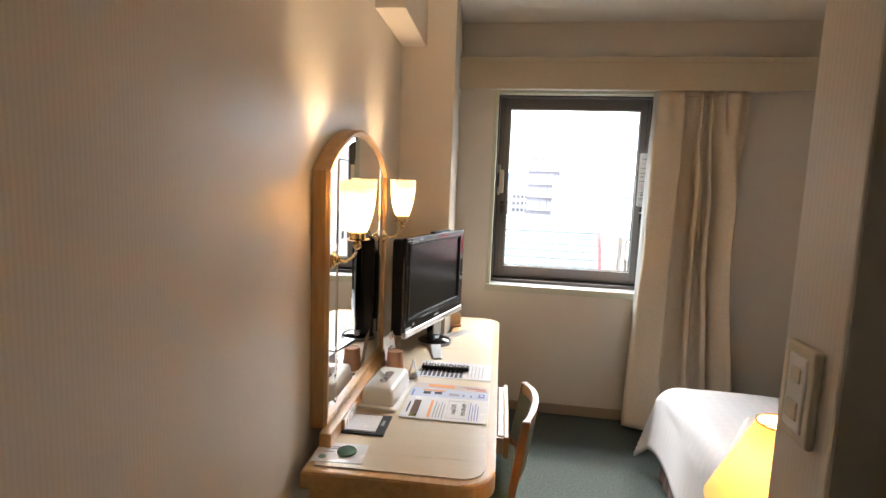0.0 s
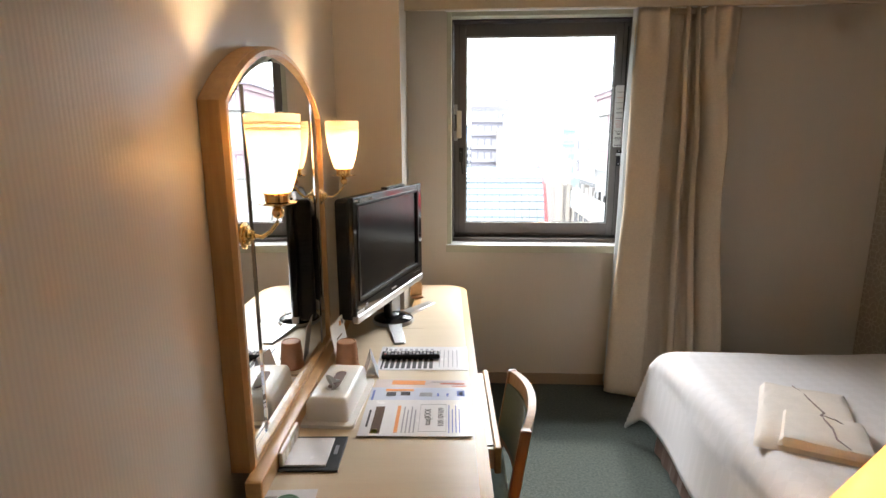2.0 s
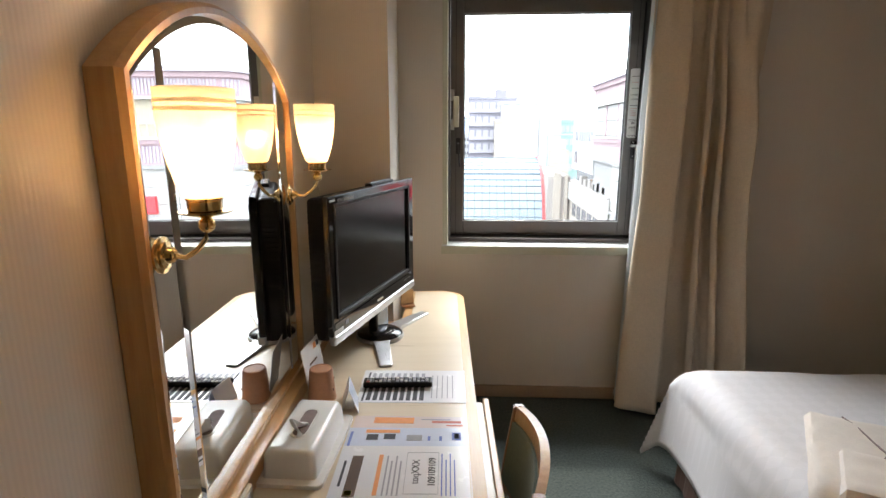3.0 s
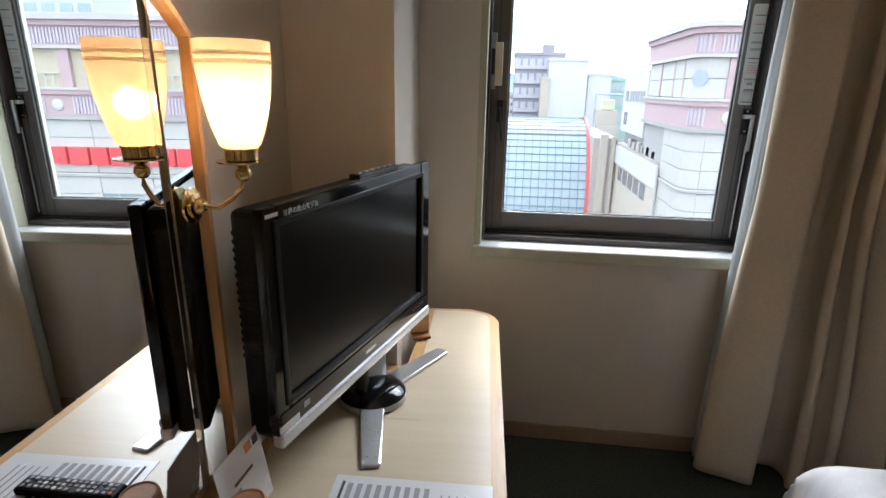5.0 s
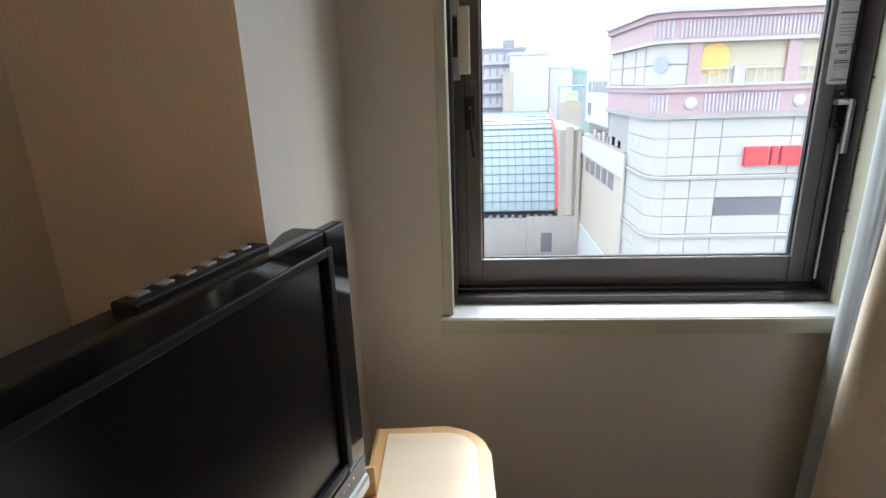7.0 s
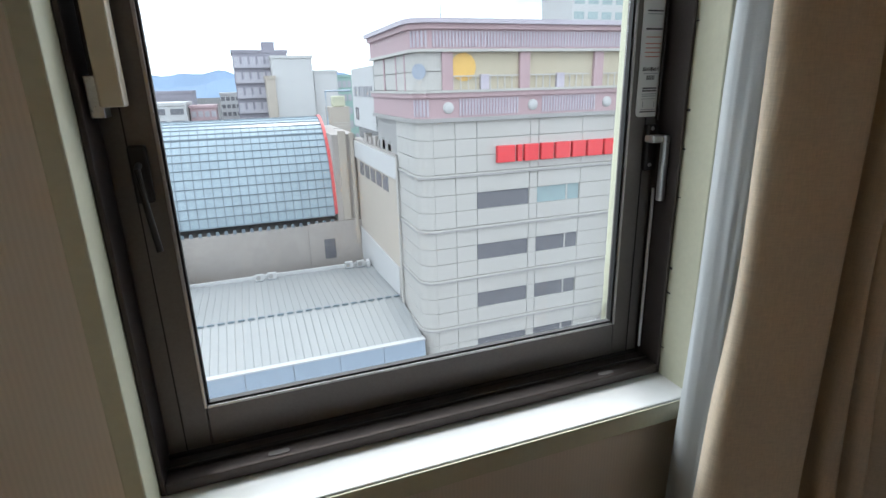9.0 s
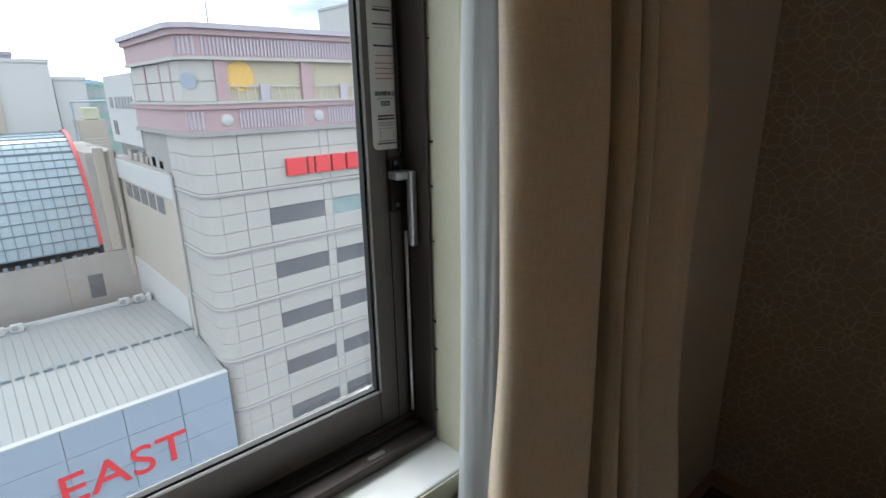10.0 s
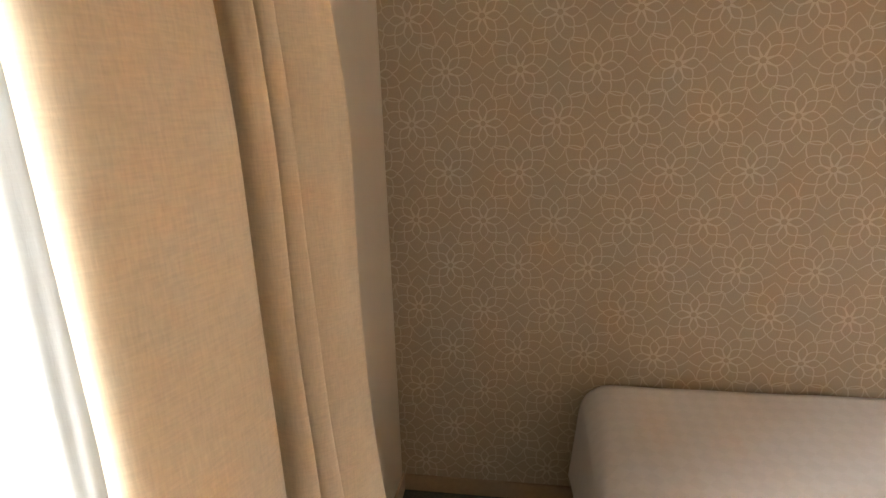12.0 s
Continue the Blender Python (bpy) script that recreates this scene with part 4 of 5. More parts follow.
marks = [("ink", -0.148, 0.012, 0.02, 0.020), ("ink", -0.148, -0.10, -0.142, 0.09)]
for i in range(9):
    marks.append(("ink", -0.135 + i * 0.020, -0.095, -0.122 + i * 0.020, -0.012))
for i in range(9):
    marks.append(("grey_ink", -0.135 + i * 0.020, 0.03, -0.124 + i * 0.020, 0.085))
for i in range(5):
    marks.append(("grey_ink", 0.06 + i * 0.016, -0.08, 0.063 + i * 0.016, 0.07))
page("channel_sheet", "laminated channel list with dark columns of print on the desk", pose(0.318, 1.838, TOP, 0, 0, 2), 0.33, 0.215, "page", marks)
marks = [("orange_ink", -0.10, 0.07, 0.01, 0.10), ("red_ink", 0.06, 0.075, 0.14, 0.085), ("grey_ink", 0.03, 0.09, 0.11, 0.094), ("red_ink", 0.10, 0.06, 0.145, 0.066)]
page("leaflet", "reddish printed leaflet lying under other papers on the desk", pose(0.335, 1.545, TOP, 0, 0, 1), 0.31, 0.215, "page_pink", marks)
marks = [("blue_ink", -0.150, -0.09, -0.143, 0.09), ("ink", -0.105, 0.052, -0.075, 0.078), ("ink", -0.06, 0.056, -0.03, 0.080), ("orange_ink", -0.11, 0.085, -0.02, 0.10), ("grey_ink", 0.0, 0.05, 0.04, 0.075),
         ("blue_ink", 0.055, 0.05, 0.062, 0.07), ("blue_ink", 0.085, 0.05, 0.092, 0.07), ("blue_ink", 0.118, 0.052, 0.142, 0.088), ("page", 0.124, 0.060, 0.136, 0.080)]
page("blue_leaflet", "pale blue laminated leaflet lying on other papers", pose(0.335, 1.480, TOP + 0.0020, 0, 0, 2), 0.315, 0.22, "page_blue", marks)
marks = [("brown_ink", -0.125, -0.090, -0.098, 0.060), ("yellow_ink", -0.122, -0.087, -0.106, -0.070), ("orange_ink", -0.060, -0.085, -0.050, 0.065), ("ink", -0.142, -0.055, -0.136, 0.04)]
for i in range(4):
    marks.append(("grey_ink", -0.040 + i * 0.011, -0.085, -0.036 + i * 0.011, 0.06 - 0.02 * (i % 2)))
for i in range(4):
    marks.append(("blue_ink", 0.092 + i * 0.010, -0.085, 0.095 + i * 0.010, 0.07 - 0.025 * (i % 2)))
marks += [("grey_ink", 0.008, -0.08, 0.009, 0.075), ("grey_ink", 0.085, -0.08, 0.086, 0.075), ("grey_ink", 0.008, -0.08, 0.086, -0.079), ("grey_ink", 0.008, 0.074, 0.086, 0.075)]
info = page("information_sheet", "white laminated information sheet with network words on the desk", pose(0.338, 1.400, TOP + 0.0040, 0, 0, 2.2), 0.315, 0.205, "page", marks)
lettering("network_name", "toqXXX", 0.026, "ink", info, pose(0.040, 0.0, 0.0014, 0, 0, 90))
lettering("network_key", "109109109", 0.024, "ink", info, pose(0.078, 0.0, 0.0014, 0, 0, 90))

rem = thing("remote_control", "black television remote control with rows of small keys", "remote control", m=pose(0.272, 1.838, TOP + 0.0020, 0, 0, 4))
part("body", box(-0.108, -0.022, 0, 0.108, 0.022, 0.018, 0.006), "tv_matte", rem)
for i in range(15):
    for j in range(3):
        if (i * 3 + j) % 11 == 7:
            continue
        part("key", box(-0.098 + i * 0.0132, -0.015 + j * 0.0108, 0.0175, -0.089 + i * 0.0132, -0.0075 + j * 0.0108, 0.0205, 0.0012), ("red_ink" if i == 0 and j == 0 else "grey_ink" if (i + j) % 3 else "print"), rem)

pad = thing("memo_folder", "black memo folder holding a white note pad", "folder", m=pose(0.085, 1.208, TOP, 0, 0, 3))
part("cover", box(-0.078, -0.076, 0, 0.082, 0.076, 0.006, 0.002), "leatherette", pad)
part("pad", box(-0.074, -0.062, 0.006, 0.050, 0.060, 0.011, 0.001), "page", pad)
part("strap", box(0.058, -0.010, 0.006, 0.068, 0.030, 0.0075, 0.0005), "grey_ink", pad)
marks = [("grey_ink", -0.055, 0.03, -0.01, 0.036), ("grey_ink", -0.055, 0.02, -0.015, 0.024), ("grey_ink", -0.055, 0.0, -0.02, 0.004)]
card = page("notice_card", "white notice card with a round grey seal on the desk", pose(0.070, 1.005, TOP, 0, 0, 5), 0.155, 0.118, "page", marks, "card")
part("seal", solid_lathe([(0.012, 0.0012), (0.012, 0.0017)], 20, (-0.05, -0.03, 0)), "green_mat", card)
co = thing("coaster", "round green embossed coaster on a white card", "coaster", m=pose(0.088, 1.010, TOP + 0.0018))
part("disc", solid_lathe([(0.029, 0), (0.030, 0.002), (0.030, 0.006), (0.028, 0.008)], 40), "green_mat", co, "", True)
part("raised_ring", lathe([(0.025, 0.0078), (0.0255, 0.0092), (0.0235, 0.0092), (0.023, 0.0078)], 40), "green_mat", co)
for k in range(3):
    part("raised_bar", box(-0.016 + 0.002 * k, -0.010 + k * 0.008, 0.0078, 0.016 - 0.002 * k, -0.007 + k * 0.008, 0.009, 0.0006), "green_mat", co)

# ---- chair ----
ch = thing("chair", "reddish wooden desk chair with a green padded back", "chair", m=pose(0.620, 1.47, -0.0, 0, 0, 1))
HW = 0.195


def leaning_post(y):
    pts = [(-0.035, y, 0.0), (-0.030, y, 0.25), (-0.022, y, 0.45), (0.0, y * 0.97, 0.62), (0.018, y * 0.96, 0.735)]
    b = bmesh.new()
    rings = []
    for x, yy, z in pts:
        rings.append([b.verts.new((x + dx, yy + dy, z)) for dx, dy in ((-0.014, -0.010), (0.014, -0.010), (0.014, 0.010), (-0.014, 0.010))])
    for r0, r1 in zip(rings, rings[1:]):
        for i in range(4):
            b.faces.new((r0[i], r0[(i + 1) % 4], r1[(i + 1) % 4], r1[i]))
    b.faces.new(rings[0])
    b.faces.new(rings[-1])
    bmesh.ops.bevel(b, geom=b.edges[:], offset=0.003, segments=2, affect="EDGES")
    return b


def bowed(z0, z1, t, x_at, bow, half=HW - 0.012):
    b = bmesh.new()
    n = 14
    rings = []
    for i in range(n + 1):
        s = -1 + 2 * i / n
        y = s * half
        x = bow * (1 - s * s)
        rings.append([b.verts.new(c) for c in ((x + x_at(z0) - t / 2, y, z0), (x + x_at(z0) + t / 2, y, z0), (x + x_at(z1) + t / 2, y, z1 + 0.016 * (1 - s * s)), (x + x_at(z1) - t / 2, y, z1 + 0.016 * (1 - s * s)))])
    for r0, r1 in zip(rings, rings[1:]):
        for k in range(4):
            b.faces.new((r0[k], r0[(k + 1) % 4], r1[(k + 1) % 4], r1[k]))
    b.faces.new(rings[0])
    b.faces.new(rings[-1])
    return b


def lean(z):
    return (z - 0.45) * 0.145 - 0.022


for y in (-HW, HW):
    part("back_leg", leaning_post(y), "chair_wood", ch)
    part("front_leg", box(-0.43, y - 0.017, 0, -0.396, y + 0.017, 0.41, 0.004), "chair_wood", ch)
    part("side_rail", box(-0.40, y - 0.010, 0.36, -0.03, y + 0.010, 0.41, 0.003), "chair_wood", ch)
part("top_rail", bowed(0.695, 0.733, 0.022, lean, 0.035), "rim_z", ch, "bowed wooden top rail")
part("back_pad", bowed(0.51, 0.692, 0.030, lean, 0.033, HW - 0.022), "chair_cloth", ch, "green cloth back pad", True)
part("lower_rail", bowed(0.485, 0.515, 0.020, lean, 0.033), "chair_wood", ch)
part("seat", box(-0.44, -0.215, 0.41, -0.01, 0.215, 0.46, 0.018, seg=3), "chair_cloth", ch, "green cloth seat")

# ---- bed ----
bed = thing("bed", "single bed with a white spread and a brown skirt", "bed", m=pose(0, 0, 0))
BX0, BX1, BY0, BY1, BZ = 1.375, EX - 0.04, 0.30, 2.425, 0.532
part("base", box(BX0 + 0.05, BY0, 0.08, BX1, BY1 - 0.06, 0.27, 0.01), "skirt", bed)
for px, py in ((BX0 + 0.12, BY0 + 0.1), (BX1 - 0.12, BY0 + 0.1), (BX0 + 0.12, BY1 - 0.2), (BX1 - 0.12, BY1 - 0.2)):
    part("leg", box(px - 0.025, py - 0.025, 0, px + 0.025, py + 0.025, 0.08, 0.003), "black_metal", bed)
b = bmesh.new()
loop = [(BX0 + 0.012, BY0 + i * 0.028) for i in range(int((BY1 - BY0 - 0.05) / 0.028) + 1)] + [(BX0 + 0.03 + i * 0.028, BY1 - 0.035) for i in range(int((BX1 - BX0 - 0.05) / 0.028) + 1)]
lo = [b.verts.new((x + 0.005 * math.sin(i * 1.7), y + 0.005 * math.sin(i * 2.1), 0.012)) for i, (x, y) in enumerate(loop)]
hi = [b.verts.new((x + 0.02, y - 0.02, 0.30)) for x, y in loop]
for i in range(len(loop) - 1):
    b.faces.new((lo[i], lo[i + 1], hi[i + 1], hi[i]))
thicken(part("skirt", b, "skirt", bed, "brown pleated cloth skirt"), 0.004)
part("mattress", box(BX0 + 0.045, BY0, 0.27, BX1, BY1 - 0.05, BZ - 0.03, 0.05, seg=4), "sheet", bed)
# spread: a cloth that rounds over the edge and flares out to a low hem, lowest in a point at the foot corner
NX, NYY, DROP = 70, 100, 0.34
b = bmesh.new()
grid = []
for i in range(NX + 1):
    row = []
    for j in range(NYY + 1):
        u = -DROP + (BX1 - 0.004 - BX0 + DROP) * i / NX            # distance in from the long side, negative when hanging
        v = -DROP + (BY1 - BY0 + DROP) * j / NYY               # distance in from the foot, negative when hanging
        R = 0.10

        def over(s):
            if s >= R:
                return s, 0.0
            q = (R - s)
            if q < R * 1.571:
                a = q / R
                return R - R * math.sin(a), R * (1 - math.cos(a))
            rest_len = q - R * 1.571
            return -rest_len * 0.10, R + rest_len * 0.99

        du, zu = over(u)
        dv, zv = over(v)
        down = max(zu, zv) + 0.25 * min(zu, zv)
        flare = 0.35 * min(zu, zv)
        x = BX0 + du - flare * 0.5
        y = BY1 - dv + flare * 0.30
        wr = noise.noise(Vector((x * 2.3, y * 2.6, 0.4))) * 0.010 + noise.noise(Vector((x * 6, y * 5, 2.4))) * 0.004
        hang = 1 if down > R else 0
        fold = 0.010 * hang * math.sin((y * 9 if zu > zv else x * 9) + 0.8)
        row.append(b.verts.new((x + (fold if zu > zv else 0), y + (fold if zv >= zu else 0), BZ - down + wr * (1 - 0.6 * hang))))
    grid.append(row)
for g0, g1 in zip(grid, grid[1:]):
    for j in range(NYY):
        b.faces.new((g0[j], g0[j + 1], g1[j + 1], g1[j]))
thicken(part("spread", b, "sheet", bed, "white damask bedspread with soft creases", True), 0.006)

robe = thing("folded_robe", "folded pale cotton night robe with dark trim lying on the bed", "robe", m=pose(1.66, 1.74, BZ + 0.006, 0, 0, -24))


def cloth_slab(w, d, h, seed, n=18, cut=0.0):
    b = bmesh.new()
    g = []
    for i in range(n + 1):
        r = []
        for j in range(n + 1):
            s, t = i / n, j / n
            edge = min(1, 6 * min(s, 1 - s, t, 1 - t))
            x = (s - 0.5) * w + cut * (t - 0.5) * (1 if s < 0.5 else 0.2)
            y = (t - 0.5) * d
            z = h * (0.25 + 0.75 * edge ** 0.5) + 0.006 * noise.noise(Vector((x * 14, y * 14, seed)))
            r.append(b.verts.new((x, y, max(0.002, z) if 0 < i < n and 0 < j < n else -0.008)))
        g.append(r)
    for r0, r1 in zip(g, g[1:]):
        for j in range(n):
            b.faces.new((r0[j], r0[j + 1], r1[j + 1], r1[j]))
    return b


part("lower_fold", cloth_slab(0.30, 0.52, 0.018, 1.0, cut=0.05), "robe", robe, "", True)
b = cloth_slab(0.25, 0.24, 0.020, 2.0, cut=0.03)
bmesh.ops.translate(b, verts=b.verts[:], vec=(0.03, -0.13, 0.016))
part("upper_fold", b, "robe", robe, "", True)
part("trim", tube([(-0.02, 0.24, 0.012), (0.01, 0.16, 0.018), (0.03, 0.09, 0.018), (0.05, 0.02, 0.022), (0.03, -0.03, 0.034), (0.07, -0.05, 0.036), (0.12, -0.12, 0.030)], 0.0028, 8), "cord", robe, "dark piping")
part("trim", tube([(0.03, -0.03, 0.034), (0.05, -0.12, 0.037), (0.05, -0.19, 0.036), (0.08, -0.23, 0.030)], 0.0028, 8), "cord", robe)

# ---- bedside lamp and its table ----
ns = thing("nightstand", "plain maple night table beside the bed", "night table", m=pose(1.17, 0.62, 0))
part("top", box(-0.13, -0.22, 0.50, 0.15, 0.24, 0.53, 0.005), "rim", ns)
part("body", box(-0.12, -0.21, 0.0, 0.14, 0.22, 0.50, 0.004), "rim_z", ns)
bl = thing("table_lamp", "lit bedside lamp with a glowing yellow cone shade", "lamp", m=pose(1.195, 0.755, 0.53))
part("foot", solid_lathe([(0.06, 0), (0.06, 0.012), (0.03, 0.02), (0.022, 0.05), (0.030, 0.11), (0.034, 0.15), (0.024, 0.21), (0.010, 0.24)], 36), "brass", bl, "", True)
part("stem", tube([(0, 0, 0.235), (0, 0, 0.46)], 0.005), "brass", bl)
prof = [(0.142, 0.295), (0.140, 0.300), (0.050, 0.495), (0.050, 0.498)]
lsh = part("shade", lathe(prof + [(r - 0.002, h) for r, h in reversed(prof)], 56), "lampshade", bl, "glowing cloth cone", True)
part("shade_ring", lathe([(0.049, 0.496), (0.0515, 0.497), (0.0515, 0.500), (0.049, 0.500)], 48), "brass", bl)
part("spider", box(-0.049, -0.002, 0.490, 0.049, 0.002, 0.493), "brass", bl)
bulb("bedside_light", (1.195, 0.755, 0.53 + 0.39), 11.0, 0.03, (1.0, 0.66, 0.34))

# ---- switch on the corridor wall ----
sw = thing("light_switch", "cream wall switch plate with two small rockers", "switch", m=pose(0.955, 0.206, 1.292))
part("plate", box(-0.011, -0.036, -0.062, 0.0, 0.036, 0.062, 0.005, seg=3), "cream_plastic", sw)
part("inset", box(-0.0135, -0.022, -0.048, -0.010, 0.022, 0.048, 0.003), "white_plastic", sw)
part("rocker", box(-0.0150, -0.012, 0.014, -0.0125, 0.010, 0.032, 0.001), "cream_plastic", sw)
part("rocker", box(-0.0160, -0.014, -0.034, -0.0125, 0.014, -0.010, 0.002), "cream_plastic", sw)

# ---- outside: the town below the window ----
M.update({
    "facade": surface("facade_panel", (0.456, 0.441, 0.418), 0.55, grain=3, var=0.05, bump=0.05, patch=0.12),
    "joint": surface("facade_joint", (0.342, 0.334, 0.327), 0.8, grain=3, patch=0.2),
    "pink": surface("pink_panel", (0.426, 0.304, 0.319), 0.6, grain=3, var=0.06, patch=0.15),
    "lilac": surface("lilac_flute", (0.456, 0.418, 0.471), 0.55, grain=3, var=0.05, patch=0.2),
    "loggia": surface("loggia_wall", (0.471, 0.418, 0.319), 0.7, grain=2, var=0.06, patch=0.3),
    "dark_glass": surface("grey_blind_glass", (0.167, 0.167, 0.182), 0.25, grain=2, var=0.1, bump=0.0, patch=0.3),
    "pale_glass": surface("pale_glass", (0.30, 0.38, 0.39), 0.15, grain=2, var=0.15, bump=0.0, patch=0.5),
    "vault_glass": surface("vault_glass", (0.319, 0.395, 0.441), 0.22, grain=1.5, var=0.12, bump=0.0, patch=0.15),
    "bar": surface("glazing_bar", (0.16, 0.20, 0.23), 0.5),
    "red_paint": surface("red_paint", (0.62, 0.10, 0.10), 0.45, grain=4, var=0.08),
    "rust_roof": surface("rusty_sheet", (0.20, 0.07, 0.055), 0.7, grain=3, var=0.15),
    "oval_blue": surface("faded_blue_emblem", (0.33, 0.37, 0.44), 0.6, grain=3, var=0.1),
    "sign_red": surface("sign_red", (0.70, 0.06, 0.07), 0.4, grain=4, var=0.06),
    "sheet_roof": surface("sheet_metal_roof", (0.304, 0.312, 0.312), 0.5, grain=1.5, var=0.08, patch=0.15),
    "blue_panel": surface("pale_blue_panel", (0.319, 0.38, 0.456), 0.45, grain=2, var=0.05, patch=0.2),
    "concrete": surface("stained_concrete", (0.38, 0.35, 0.327), 0.85, grain=2, var=0.1, patch=0.25),
    "beige_wall": surface("beige_render", (0.441, 0.395, 0.342), 0.85, grain=2, var=0.07, patch=0.2),
    "white_wall": surface("white_render", (0.502, 0.502, 0.502), 0.8, grain=1, var=0.05, patch=0.1),
    "grey_tower": surface("grey_tower", (0.27, 0.26, 0.30), 0.8, grain=1, var=0.08, patch=0.1),
    "tower_light": surface("tower_balcony", (0.42, 0.41, 0.45), 0.8, grain=1, var=0.08, patch=0.1),
    "green_wall": surface("green_sheeting", (0.30, 0.44, 0.40), 0.6, grain=1, var=0.1, patch=0.2),
    "yellow_wall": surface("yellow_render", (0.502, 0.502, 0.38), 0.85, grain=1, var=0.05, patch=0.2),
    "orange_disc": surface("orange_emblem", (0.70, 0.45, 0.14), 0.6, grain=3, patch=0.4),
    "asphalt": surface("street", (0.06, 0.06, 0.062), 0.9, grain=0.6, var=0.2, patch=0.02),
    # distance haze is put into this blue base colour
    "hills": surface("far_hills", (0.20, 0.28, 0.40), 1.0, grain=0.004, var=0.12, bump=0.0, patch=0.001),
    "grey_text": surface("grey_letters", (0.30, 0.30, 0.32), 0.7, bump=0),
})
GZ = -32.0
bm = bmesh.new()
q = [bm.verts.new(c) for c in ((-4500, -200, GZ), (4500, -200, GZ), (4500, 4800, GZ), (-4500, 4800, GZ))]
bm.faces.new(q)
structure("ground", bm, "asphalt", "grey street level far below the window")

# department store with coursed panels
FXX, FYY = 12.6, 40.0
store = thing("department_store", "pale panelled department store with a pink fluted crown", "building", m=pose(FXX, FYY, GZ))


def st_box(x0, y0, z0, x1, y1, z1, bevel=0.0, bm=None):
    """Places given from the corner, heights above the window's datum."""
    return box(x0, y0, z0 - GZ, x1, y1, z1 - GZ, bevel, bm)


LEN, DEEP = 36.0, 13.0
core = prism(arc(1.15, 1.15, 1.0, 180, 270, 8) + [(LEN, 0.15), (LEN, DEEP), (0.15, DEEP)], 0, 5.2 - GZ)
part("core", core, "joint", store)
# corner pieces are rounded; straight panels stand in rows of three to a storey
BANDS = [-1.0, -5.2, -9.5, -13.75, -17.95, -22.2, -26.4]
cols = [1.15, 2.9, 4.7, 9.35, 10.1, 14.2, 18.8, 23.4, 28.0, 32.6, 36.0]
shared = {}


def panel(w, h, along):
    key = (round(w, 2), round(h, 2), along)
    if key not in shared:
        b = box(0.018, 0, 0.018, w - 0.018, 0.16, h - 0.018, 0.02, seg=1) if along == "x" else box(0, 0.018, 0.018, 0.16, w - 0.018, h - 0.018, 0.02, seg=1)
        shared[key] = mesh_of("panel", b, "facade")
    ob = new("panel", shared[key])
    ob.parent = store
    return ob


for k in range(len(BANDS) - 1):
    hi_z, lo_z = BANDS[k], BANDS[k + 1]
    h = (hi_z - lo_z - 0.32) / 3
    for r in range(3):
        z = lo_z + 0.16 + r * h
        b = bmesh.new()
        outer, innr = arc(1.15, 1.15, 1.15, 180, 270, 8), arc(1.15, 1.15, 0.99, 180, 270, 8)
        prism(outer + list(reversed(innr)), z + 0.018 - GZ, z + h - 0.018 - GZ, bm=b)
        part("corner_panel", b, "facade", store)
        for i in range(len(cols) - 1):
            x0, x1 = cols[i], cols[i + 1]
            if k >= 1 and r == 1 and i in (2, 4):
                continue
            o = panel(x1 - x0, h, "x")
            o.location = (x0, 0, z - GZ)
        for i in range(3):
            o = panel(1.6, h, "y")
            o.location = (0, 1.15 + i * 1.6, z - GZ)
    if k >= 1:
        z = lo_z + 0.16 + h
        w = part("window", st_box(cols[2] + 0.05, 0.10, z, cols[3] - 0.05, 0.17, z + h + 0.1), "dark_glass", store, "grey blinded window")
        w = part("window", st_box(cols[4] + 0.05, 0.12, z, cols[5] - 0.05, 0.17, z + h + 0.1), "pale_glass" if k == 1 else "dark_glass", store)
        for xx in (cols[5] - 1.3,):
            part("mullion", st_box(xx, 0.06, z, xx + 0.12, 0.13, z + h), "facade", w)
    b = prism(arc(1.15, 1.15, 1.30, 180, 270, 10) + [(LEN, -0.15), (LEN, 6.0), (-0.15, 6.0)], lo_z - 0.13 - GZ, lo_z + 0.02 - GZ)
    part("string_course", b, "joint", store)
    b = prism(arc(1.15, 1.15, 1.24, 180, 270, 10) + [(LEN, -0.09), (LEN, 6.0), (-0.09, 6.0)], lo_z + 0.02 - GZ, lo_z + 0.13 - GZ)
    part("string_course", b, "facade", store)


def band(z0, z1, out, mat, name="crown_band"):
    r = 1.15 + out
    b = prism(arc(1.15, 1.15, r, 180, 270, 10) + [(LEN, -out), (LEN, DEEP), (-out, DEEP)], z0 - GZ, z1 - GZ)
    return part(name, b, mat, store)


band(-1.15, -0.85, 0.28, "joint", "moulding")
band(-0.85, 0.62, 0.10, "pink", "lower_frieze")
band(0.62, 0.95, 0.30, "pink", "moulding")
band(0.95, 1.12, 0.42, "facade", "moulding")
band(3.75, 3.95, 0.35, "facade", "moulding")
band(3.95, 5.25, 0.20, "pink", "upper_frieze")
band(5.25, 5.62, 0.45, "pink", "cornice")
band(5.62, 5.95, 0.70, "lilac", "cornice")
